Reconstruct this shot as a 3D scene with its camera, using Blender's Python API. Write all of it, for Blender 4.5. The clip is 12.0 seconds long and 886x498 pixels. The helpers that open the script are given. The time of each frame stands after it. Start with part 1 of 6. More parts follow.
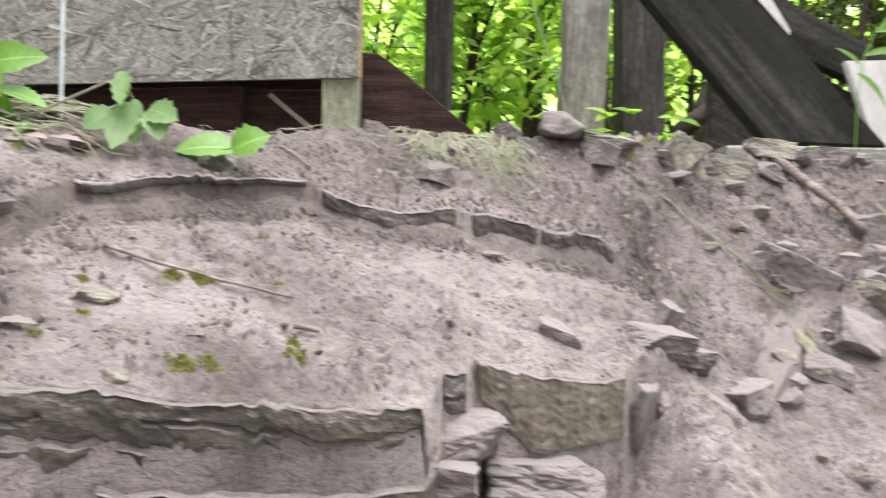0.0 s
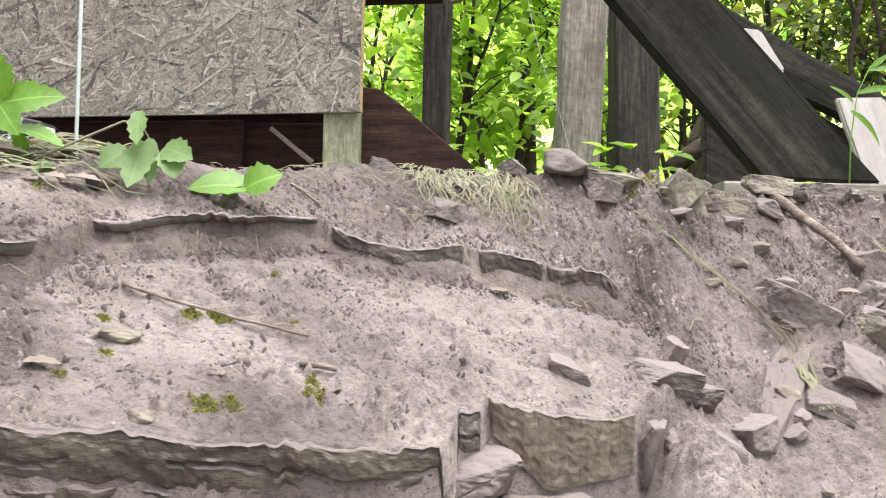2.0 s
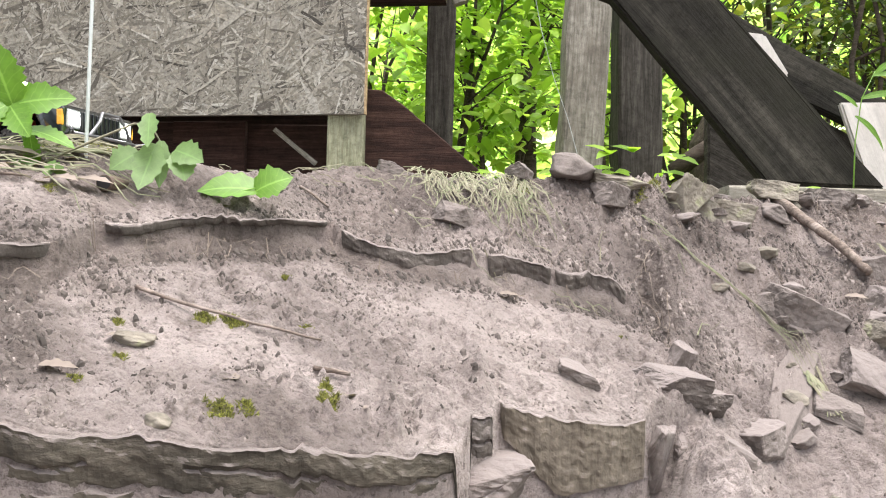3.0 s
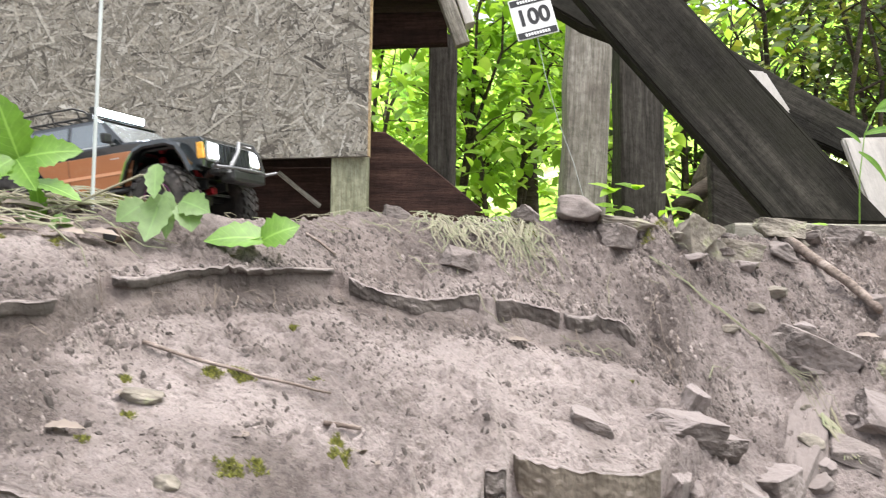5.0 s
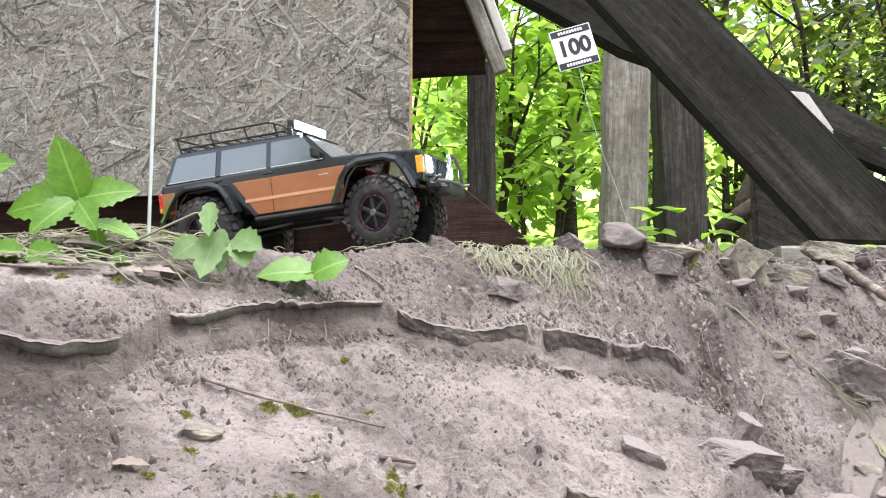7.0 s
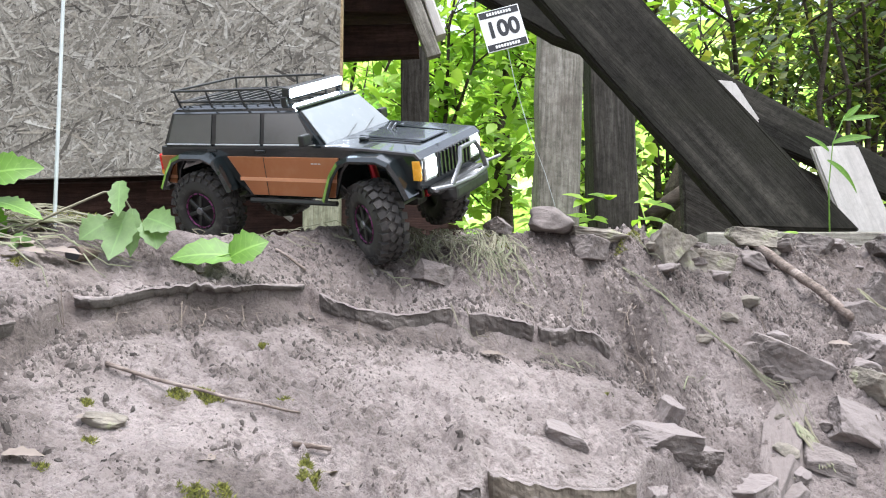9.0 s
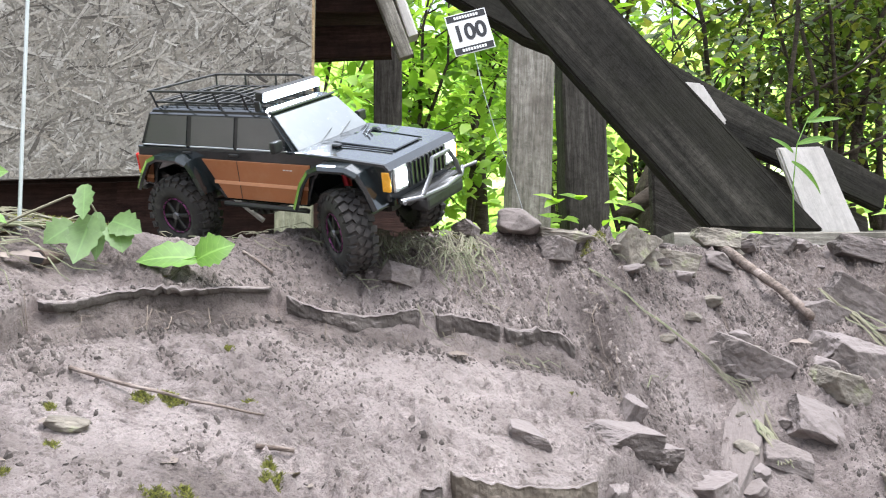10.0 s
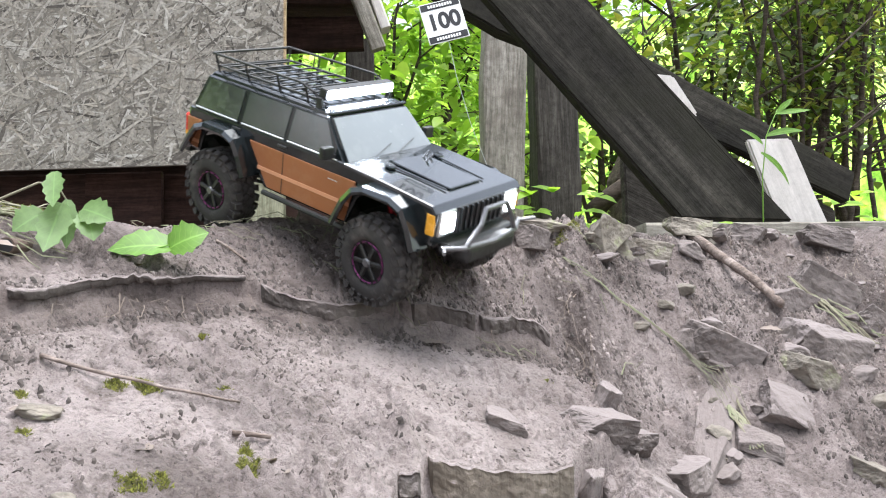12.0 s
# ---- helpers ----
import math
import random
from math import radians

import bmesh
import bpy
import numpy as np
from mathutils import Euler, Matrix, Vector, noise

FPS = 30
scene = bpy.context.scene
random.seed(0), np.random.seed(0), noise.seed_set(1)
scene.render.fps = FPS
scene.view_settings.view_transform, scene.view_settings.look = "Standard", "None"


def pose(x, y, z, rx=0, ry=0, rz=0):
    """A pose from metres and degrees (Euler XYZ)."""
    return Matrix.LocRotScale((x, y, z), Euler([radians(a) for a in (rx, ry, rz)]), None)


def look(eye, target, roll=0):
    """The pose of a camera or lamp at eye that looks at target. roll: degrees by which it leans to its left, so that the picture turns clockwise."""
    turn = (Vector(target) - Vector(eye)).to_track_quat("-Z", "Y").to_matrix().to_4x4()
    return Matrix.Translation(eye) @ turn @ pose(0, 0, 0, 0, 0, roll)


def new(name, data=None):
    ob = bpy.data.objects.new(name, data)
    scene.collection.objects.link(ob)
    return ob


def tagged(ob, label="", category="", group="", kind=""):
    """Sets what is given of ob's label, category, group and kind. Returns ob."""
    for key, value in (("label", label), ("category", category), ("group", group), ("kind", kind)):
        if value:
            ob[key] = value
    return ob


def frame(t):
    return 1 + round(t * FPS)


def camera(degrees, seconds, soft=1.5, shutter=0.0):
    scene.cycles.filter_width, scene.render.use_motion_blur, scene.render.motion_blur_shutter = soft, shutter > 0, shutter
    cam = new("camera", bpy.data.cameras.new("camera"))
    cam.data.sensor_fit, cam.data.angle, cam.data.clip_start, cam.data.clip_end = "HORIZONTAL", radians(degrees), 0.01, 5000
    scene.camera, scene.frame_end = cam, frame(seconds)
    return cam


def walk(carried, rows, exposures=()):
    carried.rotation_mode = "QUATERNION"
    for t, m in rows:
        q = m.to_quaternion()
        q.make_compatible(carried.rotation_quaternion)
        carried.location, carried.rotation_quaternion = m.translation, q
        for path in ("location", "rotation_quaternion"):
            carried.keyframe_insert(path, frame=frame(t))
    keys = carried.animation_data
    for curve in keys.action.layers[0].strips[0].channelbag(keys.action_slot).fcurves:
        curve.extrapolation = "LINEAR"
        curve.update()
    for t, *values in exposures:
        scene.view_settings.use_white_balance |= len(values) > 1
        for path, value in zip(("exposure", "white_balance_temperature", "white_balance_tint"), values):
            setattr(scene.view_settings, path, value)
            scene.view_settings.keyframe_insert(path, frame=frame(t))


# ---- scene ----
cam = camera(55.5, 12.0, soft=1.1, shutter=0.5)
PATH = [
    (0, (-0.0134, 0.0227, 0.4326), (0.0067, 1.7027, 0.4595), 1.0),
    (0.5, (-0.0294, 0.0386, 0.4360), (-0.1537, 1.7136, 0.4872), 1.1),
    (1, (-0.0042, 0.0244, 0.4360), (-0.0680, 1.7018, 0.5023), 1.5),
    (1.5, (-0.0017, 0.0143, 0.4393), (0.0277, 1.6926, 0.5200), 1.4),
    (2, (-0.0386, 0.0084, 0.4427), (0.0008, 1.6859, 0.5267), 1.1),
    (2.5, (-0.0563, 0.0067, 0.4452), (-0.0202, 1.6842, 0.5292), 1.4),
    (4.5, (-0.0462, 0.0193, 0.4536), (0.0328, 1.6926, 0.5796), 0.9),
    (5, (-0.0622, 0.0151, 0.4612), (-0.0227, 1.6876, 0.6166), 0.6),
    (5.5, (-0.0731, 0.0076, 0.4662), (-0.0739, 1.6775, 0.6485), 0.5),
    (6, (-0.0731, 0.0025, 0.4654), (-0.1016, 1.6708, 0.6628), 0.3),
    (6.5, (-0.0832, -0.0017, 0.4704), (-0.1252, 1.6657, 0.6712), 0.1),
    (7, (-0.0756, 0.0025, 0.4721), (-0.1100, 1.6699, 0.6712), 0.0),
    (9, (-0.0563, 0.0260, 0.4662), (0.0311, 1.6943, 0.6434), -0.3),
    (9.5, (-0.0538, 0.0168, 0.4704), (0.0563, 1.6842, 0.6443), -0.4),
    (10, (-0.0420, 0.0126, 0.4696), (0.0899, 1.6783, 0.6434), -0.6),
    (10.5, (-0.0378, 0.0168, 0.4687), (0.1134, 1.6817, 0.6418), -0.9),
    (11, (-0.0386, 0.0160, 0.4628), (0.1260, 1.6800, 0.6300), -1.0),
    (11.5, (-0.0496, 0.0118, 0.4586), (0.1252, 1.6750, 0.6250), -1.0),
    (12, (-0.0470, 0.0151, 0.4595), (0.1411, 1.6758, 0.6241), -1.0),
]
walk(cam, [(t, look(eye, target, roll)) for t, eye, target, roll in PATH],
     [(0, 1.92, 6350, 10), (2.5, 1.97, 6650, 10), (5, 1.95, 6550, 10), (7, 1.95, 6300, 10), (9, 1.90, 6050, 10), (12, 1.92, 6150, 10)])

# ---- light ----
world = bpy.data.worlds.new("sky")
scene.world = world
world.use_nodes = True
wn = world.node_tree
sky = wn.nodes.new("ShaderNodeTexSky")
sky.sky_type = 'NISHITA'
sky.sun_disc = False
sky.sun_elevation, sky.sun_rotation = radians(78), radians(140)
sky.air_density, sky.dust_density = 1.0, 3.0
haze = wn.nodes.new("ShaderNodeHueSaturation")
haze.inputs["Saturation"].default_value = 0.38
wn.links.new(sky.outputs[0], haze.inputs["Color"])
wn.links.new(haze.outputs[0], wn.nodes["Background"].inputs[0])
wn.nodes["Background"].inputs[1].default_value = 0.15
sun_data = bpy.data.lights.new("sun", 'SUN')
sun_data.energy, sun_data.angle, sun_data.color = 1.5, radians(55), (1.0, 0.98, 0.95)
sun = new("sun", sun_data)
sun.matrix_world = look((0.8, -0.9, 6), (0, 0, 0))


# ---- materials ----
def material(name, rough=0.8, metal=0.0):
    m = bpy.data.materials.new(name)
    m.use_nodes = True
    b = m.node_tree.nodes["Principled BSDF"]
    b.inputs["Roughness"].default_value, b.inputs["Metallic"].default_value = rough, metal
    return m, m.node_tree.nodes, m.node_tree.links, b


def coords(nodes, links, scale=(1, 1, 1), turn=(0, 0, 0)):
    tc, mp = nodes.new("ShaderNodeTexCoord"), nodes.new("ShaderNodeMapping")
    mp.inputs["Scale"].default_value = scale
    mp.inputs["Rotation"].default_value = [radians(a) for a in turn]
    links.new(tc.outputs["Object"], mp.inputs["Vector"])
    return mp.outputs[0]


def noise_tex(nodes, links, vec, scale, detail=4, rough=0.6, distort=0.0):
    n = nodes.new("ShaderNodeTexNoise")
    n.inputs["Scale"].default_value, n.inputs["Detail"].default_value = scale, detail
    n.inputs["Roughness"].default_value, n.inputs["Distortion"].default_value = rough, distort
    links.new(vec, n.inputs["Vector"])
    return n.outputs[0]


def ramp(nodes, links, fac, stops):
    r = nodes.new("ShaderNodeValToRGB")
    e = r.color_ramp.elements
    while len(e) < len(stops):
        e.new(0.5)
    for el, (p, c) in zip(e, stops):
        el.position, el.color = p, (*c, 1)
    links.new(fac, r.inputs[0])
    return r.outputs[0]


def mixed(nodes, links, fac, a, b, mode='MIX'):
    m = nodes.new("ShaderNodeMix")
    m.data_type, m.blend_type = 'RGBA', mode
    for sock, v in ((m.inputs[0], fac), (m.inputs[6], a), (m.inputs[7], b)):
        if isinstance(v, (int, float)):
            sock.default_value = v
        elif isinstance(v, tuple):
            sock.default_value = (*v, 1)
        else:
            links.new(v, sock)
    return m.outputs[2]


def bump(nodes, links, b, height, strength=0.5, distance=0.005):
    n = nodes.new("ShaderNodeBump")
    n.inputs["Strength"].default_value, n.inputs["Distance"].default_value = strength, distance
    links.new(height, n.inputs["Height"])
    links.new(n.outputs[0], b.inputs["Normal"])


def grainy(name, dark, mid, light, coarse=6, fine=60, rough=0.9, strength=0.5, distance=0.004, scale=(1, 1, 1), stain=None, turn=(0, 0, 0), dust=None):
    """A rough natural surface: three tones at two scales, fine relief, and an optional stain colour in patches."""
    m, nodes, links, b = material(name, rough)
    v = coords(nodes, links, scale, turn)
    n1 = noise_tex(nodes, links, v, coarse, 5, 0.6)
    n2 = noise_tex(nodes, links, v, fine, 6, 0.7)
    c1 = ramp(nodes, links, n1, [(0.30, dark), (0.5, mid), (0.72, light)])
    c2 = ramp(nodes, links, n2, [(0.3, (0.55, 0.55, 0.55)), (0.65, (1.1, 1.1, 1.1))])
    col = mixed(nodes, links, 0.8, c1, c2, 'MULTIPLY')
    if stain:
        n3 = noise_tex(nodes, links, v, coarse * 1.7, 6, 0.7, 0.4)
        f = ramp(nodes, links, n3, [(0.56, (0, 0, 0)), (0.68, (1, 1, 1))])
        col = mixed(nodes, links, f, col, stain)
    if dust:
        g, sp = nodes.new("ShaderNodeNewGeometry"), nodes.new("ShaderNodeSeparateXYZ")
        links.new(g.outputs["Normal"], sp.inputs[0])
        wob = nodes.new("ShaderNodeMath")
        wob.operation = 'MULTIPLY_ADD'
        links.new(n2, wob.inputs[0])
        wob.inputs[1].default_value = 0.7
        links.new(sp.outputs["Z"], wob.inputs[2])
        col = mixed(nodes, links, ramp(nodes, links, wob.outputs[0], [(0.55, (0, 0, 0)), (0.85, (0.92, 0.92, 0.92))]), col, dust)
    links.new(col, b.inputs["Base Color"])
    bump(nodes, links, b, n2, strength, distance)
    return m


def island(name, tones, rough=0.8, spread=0.25, translucent=0.0, metal=0.0, vein=0):
    """Many small pieces in one mesh: each takes its own tone, with a soft variation inside it."""
    m, nodes, links, b = material(name, rough, metal)
    g = nodes.new("ShaderNodeNewGeometry")
    col = ramp(nodes, links, g.outputs["Random Per Island"], [(i / (len(tones) - 1), c) for i, c in enumerate(tones)])
    v = coords(nodes, links)
    n = noise_tex(nodes, links, v, vein or 40, 4)
    col = mixed(nodes, links, spread, col, ramp(nodes, links, n, [(0.3, (0.3, 0.3, 0.3)), (0.7, (1.2, 1.2, 1.2))]), 'MULTIPLY')
    links.new(col, b.inputs["Base Color"])
    if translucent:
        t, mx, out = nodes.new("ShaderNodeBsdfTranslucent"), nodes.new("ShaderNodeMixShader"), nodes["Material Output"]
        links.new(mixed(nodes, links, 1.0, col, (1.0, 1.0, 0.55), 'MULTIPLY'), t.inputs[0])
        mx.inputs[0].default_value = translucent
        links.new(b.outputs[0], mx.inputs[1])
        links.new(t.outputs[0], mx.inputs[2])
        links.new(mx.outputs[0], out.inputs[0])
    return m


def wood(name, dark, mid, light, scale=(3, 40, 40), rough=0.85, strength=0.6, stain=None, grain=0.7, speck=0.6):
    """Weathered timber: the grain runs along the object's x axis."""
    m, nodes, links, b = material(name, rough)
    v = coords(nodes, links, scale)
    n1 = noise_tex(nodes, links, v, 1.2, 6, 0.65, 0.6)
    n2 = noise_tex(nodes, links, v, 5, 5, 0.7, 0.3)
    col = ramp(nodes, links, n1, [(0.28, dark), (0.5, mid), (0.75, light)])
    col = mixed(nodes, links, grain, col, ramp(nodes, links, n2, [(0.3, (0.4, 0.4, 0.4)), (0.65, (1.15, 1.15, 1.15))]), 'MULTIPLY')
    v2 = coords(nodes, links)
    n3 = noise_tex(nodes, links, v2, 5, 5, 0.65, 0.5)
    n4 = noise_tex(nodes, links, v2, 55, 6, 0.75, 0.2)
    col = mixed(nodes, links, speck, col, ramp(nodes, links, n4, [(0.34, (0.45, 0.44, 0.42)), (0.56, (1.15, 1.15, 1.15))]), 'MULTIPLY')
    if stain:
        col = mixed(nodes, links, ramp(nodes, links, n3, [(0.48, (0, 0, 0)), (0.7, (1, 1, 1))]), col, stain)
    links.new(col, b.inputs["Base Color"])
    b.inputs["Specular IOR Level"].default_value = 0.15
    bump(nodes, links, b, n2, strength, 0.004)
    return m


def plain(name, colour, rough=0.5, metal=0.0, dirt=None, coat=0.0):
    """Made surfaces: one colour, with dust and scuffs that break its gloss."""
    m, nodes, links, b = material(name, rough, metal)
    v = coords(nodes, links)
    n = noise_tex(nodes, links, v, 30, 6, 0.7)
    f = ramp(nodes, links, n, [(0.48, (0, 0, 0)), (0.75, (0.55, 0.55, 0.55))])
    links.new(mixed(nodes, links, f, colour, dirt or tuple(min(1, c * 1.35 + 0.02) for c in colour)), b.inputs["Base Color"])
    n2 = noise_tex(nodes, links, v, 110, 4)
    r = nodes.new("ShaderNodeMapRange")
    r.inputs["To Min"].default_value, r.inputs["To Max"].default_value = max(0.03, rough - 0.12), min(1, rough + 0.25)
    links.new(n2, r.inputs["Value"])
    links.new(r.outputs[0], b.inputs["Roughness"])
    b.inputs["Coat Weight"].default_value = coat
    return m


def glow(name, colour, strength):
    m, nodes, links, b = material(name, 0.3)
    b.inputs["Base Color"].default_value = (*colour, 1)
    b.inputs["Emission Color"].default_value, b.inputs["Emission Strength"].default_value = (*colour, 1), strength
    return m


def veined(name, tones, rough, translucent):
    """Broad leaves: pale midrib and slanting side veins by the blade's own 'along' and 'across' values."""
    m, nodes, links, b = material(name, rough)
    g = nodes.new("ShaderNodeNewGeometry")
    col = ramp(nodes, links, g.outputs["Random Per Island"], [(i / (len(tones) - 1), c) for i, c in enumerate(tones)])
    n = noise_tex(nodes, links, coords(nodes, links), 70, 4)
    col = mixed(nodes, links, 0.45, col, ramp(nodes, links, n, [(0.3, (0.45, 0.45, 0.4)), (0.7, (1.2, 1.2, 1.2))]), 'MULTIPLY')
    u, t = nodes.new("ShaderNodeAttribute"), nodes.new("ShaderNodeAttribute")
    u.attribute_name, t.attribute_name = "across", "along"

    def math_node(op, a, v):
        k = nodes.new("ShaderNodeMath")
        k.operation = op
        links.new(a, k.inputs[0])
        if isinstance(v, (int, float)):
            k.inputs[1].default_value = v
        else:
            links.new(v, k.inputs[1])
        return k.outputs[0]
    side = math_node('ABSOLUTE', u.outputs["Fac"], 0.0)
    wave = math_node('FRACT', math_node('MULTIPLY', math_node('SUBTRACT', t.outputs["Fac"], math_node('MULTIPLY', side, 0.22)), 7.0), 0.0)
    veins = ramp(nodes, links, wave, [(0.0, (1, 1, 1)), (0.10, (0, 0, 0)), (0.90, (0, 0, 0)), (1.0, (1, 1, 1))])
    rib = ramp(nodes, links, side, [(0.03, (1, 1, 1)), (0.09, (0, 0, 0))])
    pale = tuple(min(1.0, c * 1.25 + 0.03) for c in tones[-1])
    col = mixed(nodes, links, math_node('MULTIPLY', veins, 0.3), col, pale)
    col = mixed(nodes, links, math_node('MULTIPLY', rib, 0.8), col, pale)
    links.new(col, b.inputs["Base Color"])
    bump(nodes, links, b, wave, 0.25, 0.001)
    tr, mx = nodes.new("ShaderNodeBsdfTranslucent"), nodes.new("ShaderNodeMixShader")
    links.new(mixed(nodes, links, 1.0, col, (1.0, 1.0, 0.55), 'MULTIPLY'), tr.inputs[0])
    mx.inputs[0].default_value = translucent
    links.new(b.outputs[0], mx.inputs[1])
    links.new(tr.outputs[0], mx.inputs[2])
    links.new(mx.outputs[0], nodes["Material Output"].inputs[0])
    return m


def dirt_material():
    """Earth of two kinds: dusty trodden pinkish-grey, and dark loose crumbly soil, with the ledge's painted shade,
    where the sheet's 'loose' value is high.
    """
    m, nodes, links, b = material("dirt", 0.95)
    v = coords(nodes, links)
    big = noise_tex(nodes, links, v, 4.5, 6, 0.62, 0.4)
    mid = noise_tex(nodes, links, v, 24, 7, 0.72, 0.5)
    small = noise_tex(nodes, links, v, 75, 6, 0.75, 0.3)
    fine = noise_tex(nodes, links, v, 210, 5, 0.75)
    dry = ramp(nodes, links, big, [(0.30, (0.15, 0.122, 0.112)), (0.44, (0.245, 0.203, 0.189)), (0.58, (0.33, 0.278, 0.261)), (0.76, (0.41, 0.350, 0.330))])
    damp_shade = ramp(nodes, links, big, [(0.32, (0.075, 0.058, 0.051)), (0.5, (0.155, 0.124, 0.112)), (0.7, (0.27, 0.222, 0.203))])
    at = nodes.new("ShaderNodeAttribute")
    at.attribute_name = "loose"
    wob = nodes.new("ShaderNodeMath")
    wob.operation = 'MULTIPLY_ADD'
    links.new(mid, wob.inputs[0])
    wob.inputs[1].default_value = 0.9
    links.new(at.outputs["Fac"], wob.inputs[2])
    col = mixed(nodes, links, ramp(nodes, links, wob.outputs[0], [(0.50, (0, 0, 0)), (1.05, (1, 1, 1))]), dry, damp_shade)
    col = mixed(nodes, links, 0.85, col, ramp(nodes, links, mid, [(0.34, (0.42, 0.39, 0.37)), (0.47, (1.05, 1.05, 1.05))]), 'MULTIPLY')
    col = mixed(nodes, links, 0.8, col, ramp(nodes, links, small, [(0.35, (0.36, 0.34, 0.33)), (0.46, (1.06, 1.06, 1.06))]), 'MULTIPLY')
    col = mixed(nodes, links, 0.7, col, ramp(nodes, links, fine, [(0.32, (0.5, 0.48, 0.47)), (0.50, (1.08, 1.08, 1.08))]), 'MULTIPLY')
    links.new(col, b.inputs["Base Color"])
    add, add2 = nodes.new("ShaderNodeMath"), nodes.new("ShaderNodeMath")
    add.operation, add2.operation = 'ADD', 'MULTIPLY_ADD'
    links.new(mid, add.inputs[0])
    links.new(small, add.inputs[1])
    links.new(fine, add2.inputs[0])
    add2.inputs[1].default_value = 0.5
    links.new(add.outputs[0], add2.inputs[2])
    bump(nodes, links, b, add2.outputs[0], 1.0, 0.012)
    return m


M_DIRT = dirt_material()
M_CLOD = island("clods", [(0.07, 0.056, 0.049), (0.12, 0.098, 0.087), (0.19, 0.158, 0.143), (0.27, 0.228, 0.21)], 0.95, 0.5)
# earth tones darkened for moisture and for the shade around the clods
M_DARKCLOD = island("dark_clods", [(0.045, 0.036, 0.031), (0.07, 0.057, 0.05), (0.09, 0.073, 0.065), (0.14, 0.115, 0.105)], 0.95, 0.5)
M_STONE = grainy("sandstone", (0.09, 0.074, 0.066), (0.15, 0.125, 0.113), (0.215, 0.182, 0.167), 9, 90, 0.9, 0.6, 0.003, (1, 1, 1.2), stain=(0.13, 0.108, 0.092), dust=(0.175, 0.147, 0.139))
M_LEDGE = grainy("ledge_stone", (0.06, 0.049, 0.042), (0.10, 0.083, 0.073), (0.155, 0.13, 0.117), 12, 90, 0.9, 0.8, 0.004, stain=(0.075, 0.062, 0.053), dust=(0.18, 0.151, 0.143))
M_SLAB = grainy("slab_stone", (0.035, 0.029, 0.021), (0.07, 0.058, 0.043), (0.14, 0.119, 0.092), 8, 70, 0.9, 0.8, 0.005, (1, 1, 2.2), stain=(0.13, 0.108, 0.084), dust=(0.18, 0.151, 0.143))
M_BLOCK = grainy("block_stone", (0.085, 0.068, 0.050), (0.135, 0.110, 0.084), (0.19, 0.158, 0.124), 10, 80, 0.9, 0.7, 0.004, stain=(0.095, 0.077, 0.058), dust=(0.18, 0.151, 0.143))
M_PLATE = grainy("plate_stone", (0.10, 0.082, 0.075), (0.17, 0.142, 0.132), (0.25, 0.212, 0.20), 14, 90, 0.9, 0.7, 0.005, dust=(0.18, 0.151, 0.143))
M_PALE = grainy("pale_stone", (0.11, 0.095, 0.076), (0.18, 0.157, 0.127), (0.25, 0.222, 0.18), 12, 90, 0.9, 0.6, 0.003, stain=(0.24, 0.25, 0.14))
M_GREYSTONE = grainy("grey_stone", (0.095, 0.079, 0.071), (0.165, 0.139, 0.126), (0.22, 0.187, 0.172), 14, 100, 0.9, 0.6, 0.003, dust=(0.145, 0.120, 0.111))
M_BEAM = wood("beam_wood", (0.009, 0.0082, 0.0065), (0.024, 0.022, 0.0175), (0.075, 0.069, 0.056), (1.2, 16, 16), stain=(0.020, 0.0195, 0.013), grain=0.5, speck=0.8)
M_POST = wood("post_wood", (0.12, 0.11, 0.09), (0.27, 0.25, 0.21), (0.40, 0.375, 0.325), stain=(0.14, 0.12, 0.10))
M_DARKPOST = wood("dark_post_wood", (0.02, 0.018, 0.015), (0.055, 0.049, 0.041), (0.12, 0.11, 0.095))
M_TREATED = wood("treated_wood", (0.15, 0.15, 0.09), (0.27, 0.27, 0.18), (0.38, 0.38, 0.28))
M_BROWN = wood("brown_wood", (0.018, 0.010, 0.008), (0.042, 0.022, 0.017), (0.075, 0.042, 0.031), stain=(0.022, 0.013, 0.010))
M_PALEBOARD = wood("pale_board", (0.44, 0.41, 0.38), (0.53, 0.50, 0.465), (0.60, 0.565, 0.53), (3, 25, 25), 0.8, 0.2, grain=0.2, speck=0.2)
M_EDGE = wood("osb_edge", (0.28, 0.19, 0.10), (0.42, 0.30, 0.17), (0.55, 0.42, 0.27), (20, 60, 60))
M_OSB = grainy("osb_base", (0.12, 0.105, 0.085), (0.2, 0.18, 0.15), (0.28, 0.255, 0.22), 12, 60)
M_STRAND = island("osb_strands", [(0.05, 0.043, 0.034), (0.11, 0.097, 0.077), (0.19, 0.172, 0.142), (0.25, 0.228, 0.185), (0.13, 0.115, 0.09), (0.29, 0.268, 0.222), (0.33, 0.308, 0.262), (0.20, 0.18, 0.143), (0.38, 0.358, 0.31), (0.24, 0.21, 0.162), (0.42, 0.40, 0.35), (0.16, 0.14, 0.108), (0.30, 0.275, 0.225), (0.08, 0.068, 0.053)], 0.8, 0.6, vein=150)
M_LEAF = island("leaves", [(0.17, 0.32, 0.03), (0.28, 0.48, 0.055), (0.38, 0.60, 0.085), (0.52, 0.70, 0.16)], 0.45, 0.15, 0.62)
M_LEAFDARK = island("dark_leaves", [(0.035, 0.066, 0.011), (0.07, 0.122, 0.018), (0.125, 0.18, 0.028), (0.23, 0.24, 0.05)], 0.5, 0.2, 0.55)
